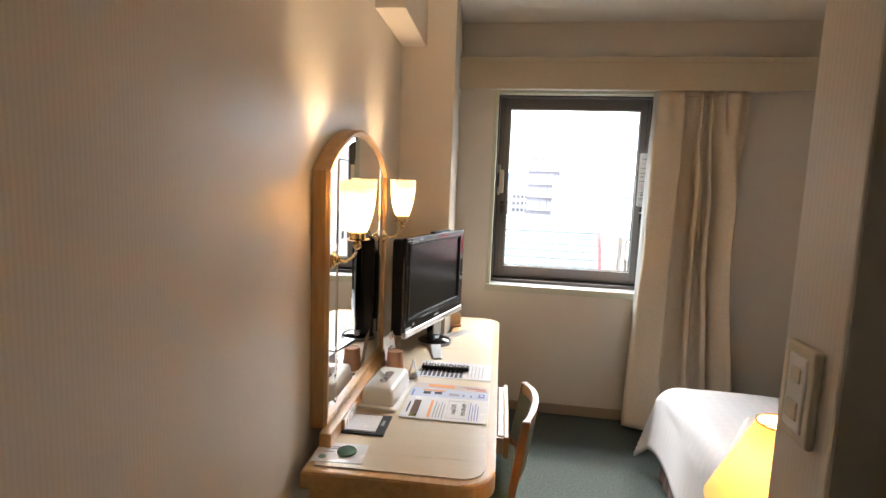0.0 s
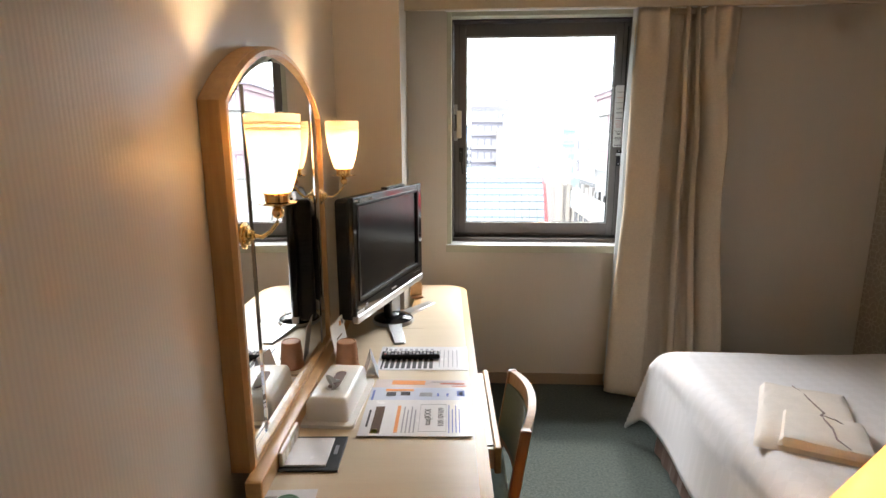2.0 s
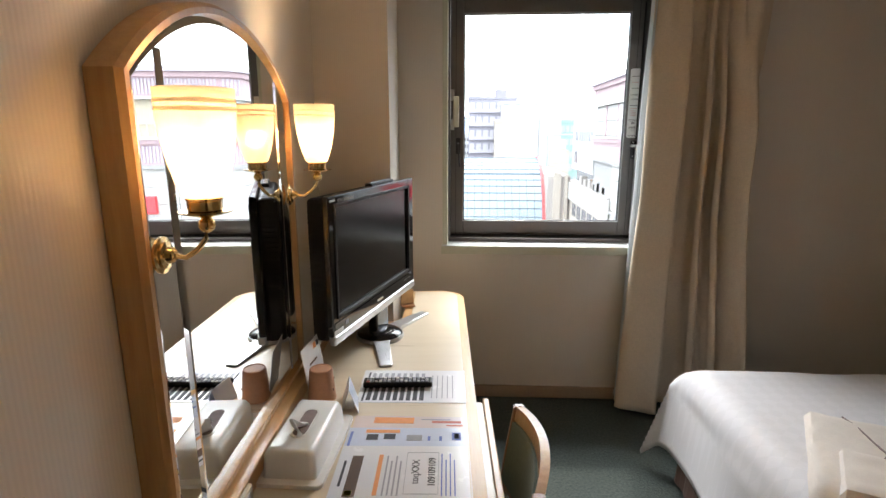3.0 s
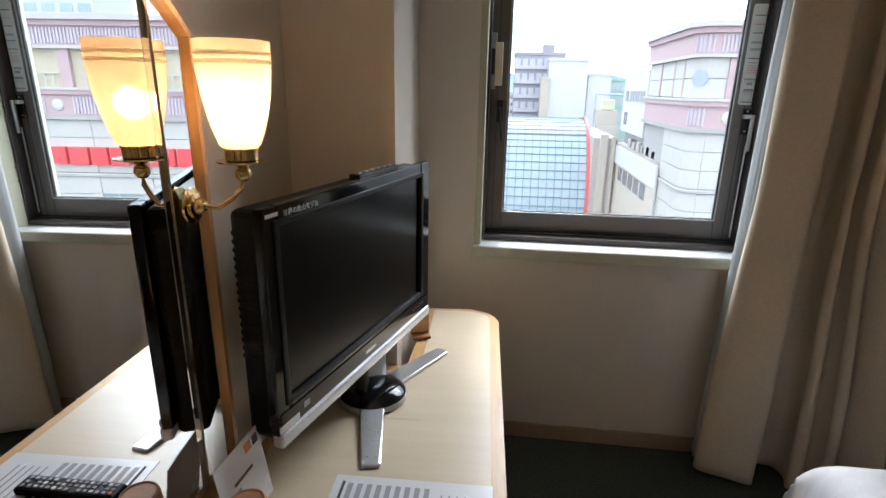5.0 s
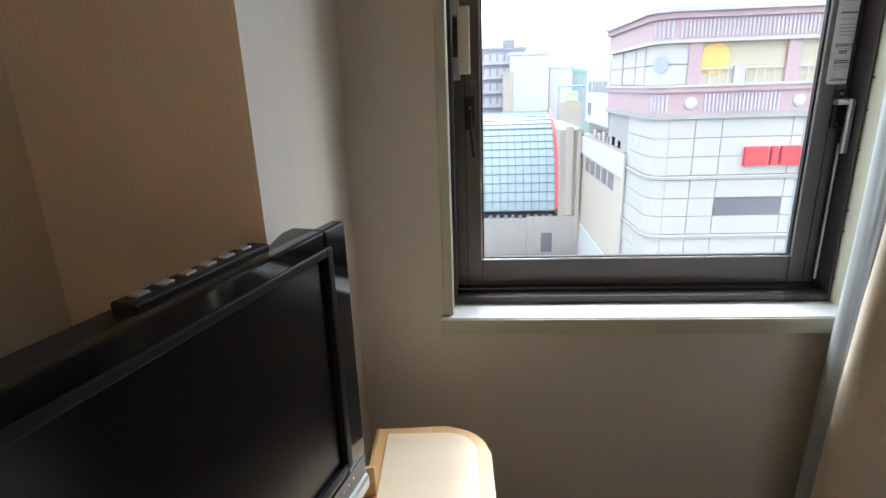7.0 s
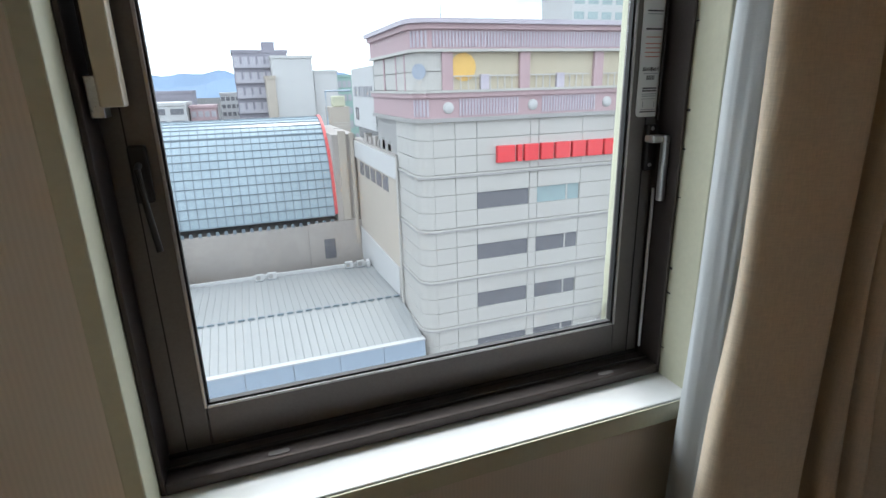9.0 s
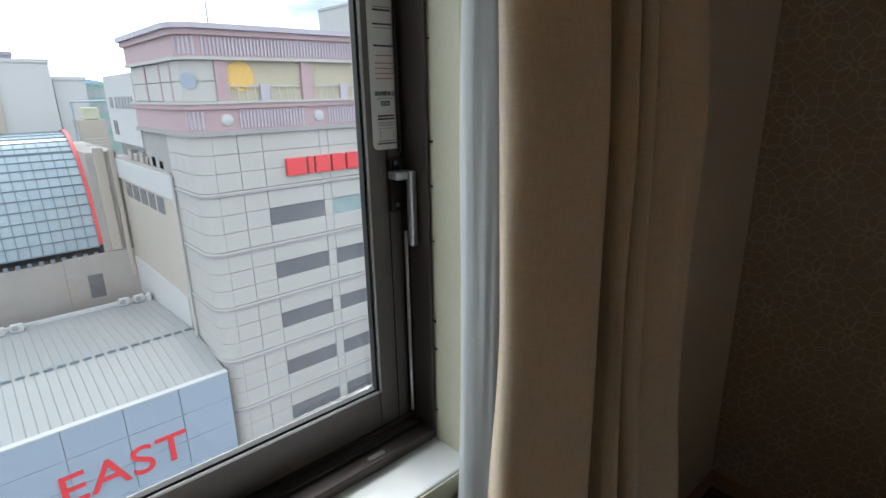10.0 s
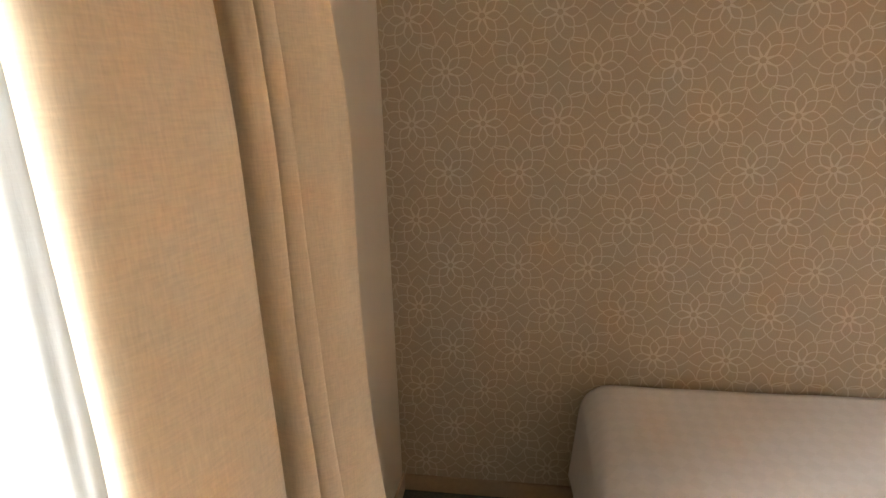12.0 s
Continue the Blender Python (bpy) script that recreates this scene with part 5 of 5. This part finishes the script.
# fluted fields of both friezes
for z0, z1, out in ((-0.70, 0.50, 0.10), (4.08, 5.15, 0.20)):
    for s in range(5):
        x = 1.25 + s * 7.0
        b = bmesh.new()
        for i in range(20):
            xx = x + (0.0 if z0 > 0 else 2.0) + i * 0.25
            st_box(xx, -out - 0.07, z0, xx + 0.13, -out + 0.02, z1, bm=b)
        if z0 > 0:
            for i in range(8):
                xx = x + 5.0 + i * 0.25
                st_box(xx, -out - 0.07, z0, xx + 0.13, -out + 0.02, z1, bm=b)
        part("fluting", b, "lilac", store)
    b = bmesh.new()
    for i in range(5):
        a = radians(205 + i * 12)
        cx, cy = 1.15 + (1.15 + out) * math.cos(a), 1.15 + (1.15 + out) * math.sin(a)
        st_box(cx - 0.07, cy - 0.07, z0, cx + 0.07, cy + 0.07, z1, bm=b)
    part("fluting", b, "lilac", store)
for xx in (2.37, 9.4, 16.3, 23.3):
    b = solid_lathe([(0.42, 0), (0.40, 0.10), (0.25, 0.18)], 24)
    bmesh.ops.rotate(b, verts=b.verts[:], cent=(0, 0, 0), matrix=Matrix.Rotation(radians(90), 3, "X"))
    bmesh.ops.translate(b, verts=b.verts[:], vec=(xx, -0.10, -0.12 - GZ))
    part("boss", b, "white_wall", store, "", True)
# loggia: corner block, columns, back wall and railings
for z0, z1 in ((1.15, 2.40), (2.46, 3.72)):
    b = prism(arc(1.15, 1.15, 1.15, 180, 270, 8) + [(1.95, 0.0), (1.95, 5.0), (0.0, 5.0)], z0 - GZ, z1 - GZ)
    part("corner_block", b, "facade", store)
part("loggia_back", st_box(1.95, 0.14, 1.12, LEN, 0.30, 3.75), "loggia", store)
for xx in (1.95, 8.25, 14.9, 21.6, 28.3):
    part("loggia_pier", st_box(xx, -0.15, 1.12, xx + 0.85, 0.16, 3.75, 0.03), "pink", store)
for xx in (5.0, 11.5, 18.2, 25.0):
    part("parapet_pier", st_box(xx, -0.12, 1.12, xx + 0.7, 0.14, 2.2, 0.03), "lilac", store)
for s in (2.8, 9.1, 15.75, 22.45):
    b = bmesh.new()
    for i in range(9):
        st_box(s + i * 0.6, -0.05, 1.12, s + i * 0.6 + 0.05, 0.0, 2.1, bm=b)
    st_box(s, -0.06, 2.05, s + 5.4, 0.01, 2.12, bm=b)
    part("railing", b, "white_wall", store)
for yy in (2.6, 5.02, 8.8):
    part("loggia_pier", st_box(-0.03, yy, 1.12, 0.2, yy + 0.35, 3.75, 0.02), "pink", store)
for yy, w in ((5.4, 3.2), (9.2, 3.6)):
    part("side_panel", st_box(0.0, yy, 1.2, 0.16, yy + w, 2.4, 0.02), "facade", store)
    part("side_panel", st_box(0.0, yy, 2.46, 0.16, yy + w, 3.7, 0.02), "facade", store)
b = solid_lathe([(0.98, 0), (0.98, 0.05)], 32)
bmesh.ops.rotate(b, verts=b.verts[:], cent=(0, 0, 0), matrix=Matrix.Rotation(radians(90), 3, "X"))
bmesh.ops.translate(b, verts=b.verts[:], vec=(3.7, 0.13, 2.72 - GZ))
part("emblem", b, "orange_disc", store, "faded orange round emblem")
b = solid_lathe([(0.55, 0), (0.55, 0.05)], 28)
bmesh.ops.rotate(b, verts=b.verts[:], cent=(0, 0, 0), matrix=Matrix.Rotation(radians(90), 3, "X"))
bmesh.ops.rotate(b, verts=b.verts[:], cent=(0, 0, 0), matrix=Matrix.Rotation(radians(-45), 3, "Z"))
bmesh.ops.translate(b, verts=b.verts[:], vec=(1.15 - 1.13 * 0.7071, 1.15 - 1.13 * 0.7071, 2.45 - GZ))
part("emblem", b, "oval_blue", store, "faded blue round emblem")
part("antenna", tube([(4.2, 6, 5.9 - GZ), (4.2, 6, 10.5 - GZ)], 0.05, 6), "bar", store)
part("roof", st_box(0.3, 0.3, 5.15, LEN - 0.2, DEEP - 0.2, 5.4), "concrete", store)
# the name on the front: plain red blocks of the letters' size
sx = 6.3
for w in (1.55, 0.42, 1.25, 1.15, 1.35, 1.25, 1.45, 1.2):
    part("sign_block", st_box(sx, -0.35, -4.42, sx + w, 0.0, -3.12, 0.04), "sign_red", store, "red raised sign block")
    sx += w + 0.22
# rear wing with grey name, parapet and beige flank
wing = thing("store_wing", "white rear wing of the store above a beige flank wall", "building", m=pose(FXX, FYY, GZ))
part("upper_block", st_box(0.0, 13.0, -2.6, 12, 23.5, 3.4), "white_wall", wing)
part("roof_deck", st_box(-0.1, 6.5, -4.5, 0.9, 25.0, -4.1), "concrete", wing)
part("parapet", st_box(-0.25, 5.9, -6.2, 0.2, 25.0, -4.3, 0.03), "white_wall", wing)
part("flank", st_box(0.0, 5.95, GZ, 12, 25.0, -4.6), "beige_wall", wing)
for i in range(5):
    part("vent_window", st_box(-0.03, 9.6 + i * 2.6, -7.9, 0.05, 11.6 + i * 2.6, -6.5), "dark_glass", wing)
part("downpipe", tube([(-0.2, 5.7, -4.2 - GZ), (-0.2, 5.7, -19 - GZ)], 0.12, 8), "facade", wing)
for i, w in enumerate((1.0, 0.3, 0.8, 0.8, 0.9, 0.8, 0.9, 0.8)):
    y0 = 22.3 - i * 1.12
    part("name_block", st_box(-0.06, y0 - w * 0.8, 0.55, 0.02, y0, 1.55), "grey_text", wing)
for i in range(2):
    part("vent_window", st_box(-0.03, 20.6 + i * 0.9, -1.9, 0.03, 21.2 + i * 0.9, -0.6), "dark_glass", wing)
for i in range(6):
    part("roof_plant", st_box(0.15, 8.5 + i * 2.0, -4.1, 0.8, 9.6 + i * 2.0, -3.4 + 0.2 * (i % 2), 0.05), "concrete", wing)
part("white_lower_wall", st_box(-0.12, 7.0, -18.4, 0.0, 24.0, -14.5), "white_wall", wing)

# low hall with ribbed metal roof and pale blue front
hall = thing("low_hall", "low shop hall with ribbed grey metal roof, pale blue front", "building", m=pose(0, 0, GZ))
EZ, RZ, HZ = -18.45, -17.2, -18.0
HX0, HX1 = -26.0, 12.45
b = bmesh.new()
pts = [(39.9, EZ), (46.8, RZ), (59.6, HZ)]
for (y0, z0), (y1, z1) in zip(pts, pts[1:]):
    q = [b.verts.new(c) for c in ((HX0, y0, z0 - GZ), (HX1, y0, z0 - GZ), (HX1, y1, z1 - GZ), (HX0, y1, z1 - GZ))]
    b.faces.new(q)
part("roof", b, "sheet_roof", hall)
b = bmesh.new()
for i in range(int((HX1 - HX0) / 0.62)):
    x = HX0 + 0.3 + i * 0.62
    for (y0, z0), (y1, z1) in zip(pts, pts[1:]):
        vs = [b.verts.new(c) for c in ((x, y0, z0 - GZ), (x + 0.05, y0, z0 + 0.045 - GZ), (x + 0.1, y0, z0 - GZ), (x, y1, z1 - GZ), (x + 0.05, y1, z1 + 0.045 - GZ), (x + 0.1, y1, z1 - GZ))]
        b.faces.new((vs[0], vs[1], vs[4], vs[3]))
        b.faces.new((vs[1], vs[2], vs[5], vs[4]))
part("seams", b, "sheet_roof", hall)
hall.children[-1]["kind"] = "stuff"
b = bmesh.new()
for i in range(48):
    box(HX0 + 0.2 + i * 0.8, 46.72, RZ + 0.03 - GZ, HX0 + 0.75 + i * 0.8, 46.88, RZ + 0.16 - GZ, bm=b)
part("ridge_caps", b, "bar", hall)
part("front", box(HX0, 39.75, 0, HX1, 40.0, EZ + 0.12 - GZ), "joint", hall)
for i in range(11):
    for r in range(4):
        x0 = HX1 - 3.5 * (i + 1)
        part("front_panel", box(x0 + 0.025, 39.66, EZ - 2.1 * (r + 1) + 0.03 - GZ + 0.1, x0 + 3.475, 39.76, EZ - 2.1 * r - GZ + 0.1, 0.01, seg=1), "blue_panel", hall)
part("front_coping", box(HX0, 39.6, EZ + 0.1 - GZ, HX1, 40.1, EZ + 0.22 - GZ, 0.02), "white_wall", hall)
part("rear_gutter", box(HX0, 59.5, HZ - GZ, HX1, 59.8, HZ + 0.35 - GZ, 0.02), "white_wall", hall)
part("body", box(HX0 + 0.1, 40.0, 0, HX1 - 0.1, 59.5, EZ - 0.1 - GZ), "concrete", hall)
part("low_band", box(-12.5, 39.55, -21.4 - GZ, -3.9, 39.66, -20.9 - GZ), "white_wall", hall)
for i in range(4):
    part("front_window", box(-8.9 + i * 1.3, 39.6, -22.5 - GZ, -7.8 + i * 1.3, 39.68, -21.75 - GZ), "dark_glass", hall)
lettering("red_letters", "EAST", 3.1, "sign_red", hall, pose(5.0, 39.6, -23.6 - GZ, 90, 0, 0) @ Matrix.Diagonal((1.15, 1, 120, 1)), "red raised letters")


def condenser(x, y, z, a):
    c = thing("air_conditioner", "white outdoor air conditioner unit on the hall roof", "air conditioner", "roof units", pose(x, y, z, 0, 0, a))
    part("case", box(-0.45, -0.18, 0.08, 0.45, 0.18, 0.78, 0.03), "white_wall", c)
    f = solid_lathe([(0.26, 0), (0.26, 0.02)], 20)
    bmesh.ops.rotate(f, verts=f.verts[:], cent=(0, 0, 0), matrix=Matrix.Rotation(radians(90), 3, "X"))
    bmesh.ops.translate(f, verts=f.verts[:], vec=(-0.12, -0.18, 0.43))
    part("fan_grille", f, "joint", c)
    part("stand", box(-0.42, -0.16, 0.0, 0.42, 0.16, 0.08), "bar", c)
    return c


for x, y, a in ((0.3, 58.6, 4), (1.6, 58.7, -5), (9.9, 58.9, 0), (11.2, 58.8, 8), (12.0, 58.6, 80), (-9.3, 58.9, 3), (-13.2, 58.7, 0)):
    condenser(x, y, HZ + 0.06, a)
wt = thing("roof_tank", "pale water tank standing on the hall roof", "tank", m=pose(-7.4, 58.9, HZ + 0.06))
part("body", box(-0.6, -0.5, 0.3, 0.6, 0.5, 1.9, 0.08), "white_wall", wt)
part("louvre", box(-0.4, -0.53, 0.6, 0.4, -0.49, 1.5), "dark_glass", wt)
part("legs", box(-0.55, -0.45, 0.0, 0.55, 0.45, 0.3), "bar", wt)
shed = thing("roof_shed", "small shed with a rust-red roof on the hall roof", "shed", m=pose(-11.6, 51.0, -17.7))
part("walls", box(-2.2, -1.9, 0, 2.2, 1.9, 1.1), "white_wall", shed)
b = bmesh.new()
q = [b.verts.new(c) for c in ((-2.4, -2.1, 1.1), (2.4, -2.1, 1.1), (2.4, 0.9, 2.3), (-2.4, 0.9, 2.3), (2.4, 2.1, 1.1), (-2.4, 2.1, 1.1))]
b.faces.new(q[:4])
b.faces.new((q[3], q[2], q[4], q[5]))
part("roof", b, "rust_roof", shed)
yb = thing("yellow_block", "pale yellow rendered block with a roof tank", "building", m=pose(-13.6, 61.0, GZ))
part("walls", box(-6, -1.2, 0, 5.0, 1.2, 18.4), "yellow_wall", yb)
part("tank", box(-1.2, -0.6, 18.4, 0.6, 0.6, 19.7, 0.1), "white_wall", yb)

# glazed barrel vault over the arcade
vault = thing("glazed_vault", "long arcade roof of glazed barrel vault with dark grid bars", "glass roof", m=pose(0, 64.0, GZ))
VX0, VX1, VR, VZ0, VZ1 = -45.0, 9.6, 9.0, -13.5, -1.9


def vault_point(t):
    a = radians(3 + 87 * t)
    return VR * (1 - math.cos(a)), VZ0 + (VZ1 - VZ0) * math.sin(a)


b = bmesh.new()
NS = 28
line = [vault_point(k / NS) for k in range(NS + 1)] + [(2 * VR - vault_point(k / NS)[0], vault_point(k / NS)[1]) for k in range(NS - 1, -1, -1)]
va = [b.verts.new((VX0, y, z - GZ)) for y, z in line]
vb = [b.verts.new((VX1, y, z - GZ)) for y, z in line]
for i in range(len(line) - 1):
    b.faces.new((va[i], va[i + 1], vb[i + 1], vb[i]))
part("glazing", b, "vault_glass", vault, "blue-grey glazing", True)
b = bmesh.new()
for k in range(0, 17):
    y, z = vault_point(k / 16)
    w = 0.16 if k == 10 else 0.055
    box(VX0, y - 0.10, z - w - GZ, VX1, y + 0.02, z + w - GZ, bm=b)
for i in range(int((VX1 - VX0) / 0.92) + 1):
    x = VX1 - i * 0.92
    for k in range(14):
        (y0, z0), (y1, z1) = vault_point(k / 14), vault_point((k + 1) / 14)
        vs = [b.verts.new(c) for c in ((x - 0.05, y0 - 0.09, z0 + 0.05 - GZ), (x + 0.05, y0 - 0.09, z0 + 0.05 - GZ), (x + 0.05, y1 - 0.09, z1 + 0.05 - GZ), (x - 0.05, y1 - 0.09, z1 + 0.05 - GZ))]
        b.faces.new(vs)
part("glazing_bars", b, "bar", vault)
vault.children[-1]["kind"] = "stuff"
b = bmesh.new()
va = [b.verts.new((VX1, y - 0.12, z + 0.18 - GZ)) for y, z in line]
vb = [b.verts.new((VX1 + 0.35, y - 0.12, z + 0.18 - GZ)) for y, z in line]
vc = [b.verts.new((VX1 + 0.35, y + 0.05, z - 0.4 - GZ)) for y, z in line]
for i in range(len(line) - 1):
    b.faces.new((va[i], va[i + 1], vb[i + 1], vb[i]))
    b.faces.new((vb[i], vb[i + 1], vc[i + 1], vc[i]))
part("end_rib", b, "red_paint", vault, "red painted end rib")
b = bmesh.new()
for i in range(60):
    box(VX1 - 0.6 - i * 0.9, -0.05, VZ0 - 0.35 - GZ, VX1 - 0.25 - i * 0.9, 0.2, VZ0 + 0.1 - GZ, bm=b)
part("gutter_brackets", b, "bar", vault)
vault.children[-1]["kind"] = "stuff"
arcade = thing("arcade_wall", "stained concrete wall carrying the glazed vault", "building", m=pose(0, 64.0, GZ))
part("wall", box(VX0, 0.05, 0, 12.6, 17.0, VZ0 - 0.3 - GZ), "concrete", arcade)
part("wall_step", box(6.3, -0.35, 0, 12.6, 0.05, VZ0 - 0.1 - GZ), "concrete", arcade)
part("end_wall", box(9.95, 0.0, VZ0 - 0.4 - GZ, 12.6, 17.0, -3.6 - GZ), "concrete", arcade)
part("pilaster", box(10.6, -0.35, VZ0 - GZ, 11.5, 0.0, -3.2 - GZ, 0.03), "beige_wall", arcade)
part("pilaster", box(11.9, -0.5, VZ0 - 3 - GZ, 12.3, 0.0, -3.4 - GZ, 0.03), "beige_wall", arcade)
part("window", box(8.0, -0.42, -18.0 - GZ, 9.3, -0.34, -15.6 - GZ), "dark_glass", arcade)
for i in range(3):
    part("rail", tube([(10.2, -0.3, -2.9 - GZ + i * 0.3), (12.5, -0.3, -2.9 - GZ + i * 0.3)], 0.05, 6), "facade", arcade)


def far_block(name, label, x0, x1, y, depth, z1, mat, rows=0, colsn=0, wmat="dark_glass", zlow=-12, m=None, balcony=None):
    """A far building with its windows set row by row."""
    t = thing(name, label, "building", m=pose(x0, y, GZ))
    w = x1 - x0
    part("walls", box(0, 0, 0, w, depth, z1 - GZ, 0.05, seg=1), mat, t)
    part("roof_edge", box(-0.15, -0.15, z1 - GZ, w + 0.15, depth, z1 - GZ + 0.5), mat, t)
    if rows:
        hh = (z1 - zlow) / rows
        for r in range(rows):
            zz = zlow + r * hh + hh * 0.25 - GZ
            row = bmesh.new()
            for c in range(colsn):
                cw = w / colsn
                box(c * cw + cw * 0.14, -0.06, zz, c * cw + cw * 0.86, 0.03, zz + hh * 0.5, bm=row)
            part("window_row", row, wmat, t)
            if balcony:
                part("balcony_row", box(0.1, -0.5, zz - hh * 0.22, w - 0.1, 0.0, zz + hh * 0.02), balcony, t)
    return t


tower = far_block("apartment_tower", "dark grey apartment tower with many balconies", 0.5, 10.1, 110, 10, 7.9, "grey_tower", 9, 7, "tower_light", -16, balcony="tower_light")
part("stair_head", box(5.4, 2, 39.9, 7.6, 6, 41.9), "grey_tower", tower)
b = bmesh.new()
for r in range(9):
    for c in range(3):
        box(-0.06, 1 + c * 3, 16 + r * 2.65, 0.05, 3 + c * 3, 17.2 + r * 2.65, bm=b)
part("side_windows", b, "tower_light", tower)
far_block("white_building", "plain white windowless building", 6.9, 14.0, 106, 8, 6.7, "white_wall")
far_block("low_wing", "cream building beside the white one", 5.6, 7.2, 105.5, 8, 3.3, "beige_wall")
far_block("stepped_building", "white stepped roof block", 14.2, 18.5, 107, 8, 4.2, "white_wall")
g = far_block("green_building", "building wrapped in green sheeting", 18.3, 23.0, 112, 8, 3.4, "green_wall", 6, 5, "tower_light")
eq = thing("roof_plant_room", "roof plant room with a pale blue pipe frame", "building", m=pose(14.2, 92, GZ))
part("walls", box(0, 0, 0, 3.3, 4, 30.5), "beige_wall", eq)
part("pipe_frame", tube([(-0.4, -0.2, 27.5), (-0.4, -0.2, 33.0), (3.6, -0.2, 33.0)], 0.18, 8), "blue_panel", eq)
part("tank", box(0.8, 0.4, 30.5, 2.8, 2.6, 32.2, 0.2), "yellow_wall", eq)
far_block("car_park", "white building with dark slot windows", -26, -8.2, 108, 14, -0.8, "white_wall", 6, 6, "dark_glass", -13)
far_block("brown_roof_block", "brown roofed block behind the white building", -15.4, -7.9, 124, 10, 1.2, "grey_tower")
far_block("pink_building", "small pink building with stepped top", -7.9, -3.4, 112, 8, -1.5, "pink", 5, 4, "tower_light")
far_block("pale_apartments", "pale apartment block with rows of balconies", -2.9, 1.0, 128, 8, 0.6, "white_wall", 8, 4, "dark_glass", -12)
far_block("grey_hotel", "pale grey tall block beyond the store", 66, 86, 102, 12, 18.6, "white_wall", 10, 6, "pale_glass", -10)
far_block("side_block", "grey block down the street", -60, -30, 95, 20, -6, "concrete", 5, 9, "dark_glass", -20)
far_block("mid_block", "cream block far down the street", -45, -27, 130, 20, 3.5, "beige_wall", 7, 7, "dark_glass", -14)

# far hills, with the air's haze painted in as blue
b = bmesh.new()
hx = [(-3200 + 50 * i) for i in range(150)]
for layer, (yy, base_h, amp) in enumerate(((3000, 62, 80), (3800, 105, 70))):
    lo_v = [b.verts.new((x, yy, GZ)) for x in hx]
    hi_v = [b.verts.new((x, yy + 200, base_h + amp * (noise.noise(Vector((x * 0.0016, layer * 4.0, 0))) + 0.45 * noise.noise(Vector((x * 0.006, layer * 9.0, 2)))))) for x in hx]
    for i in range(len(hx) - 1):
        b.faces.new((lo_v[i], lo_v[i + 1], hi_v[i + 1], hi_v[i]))
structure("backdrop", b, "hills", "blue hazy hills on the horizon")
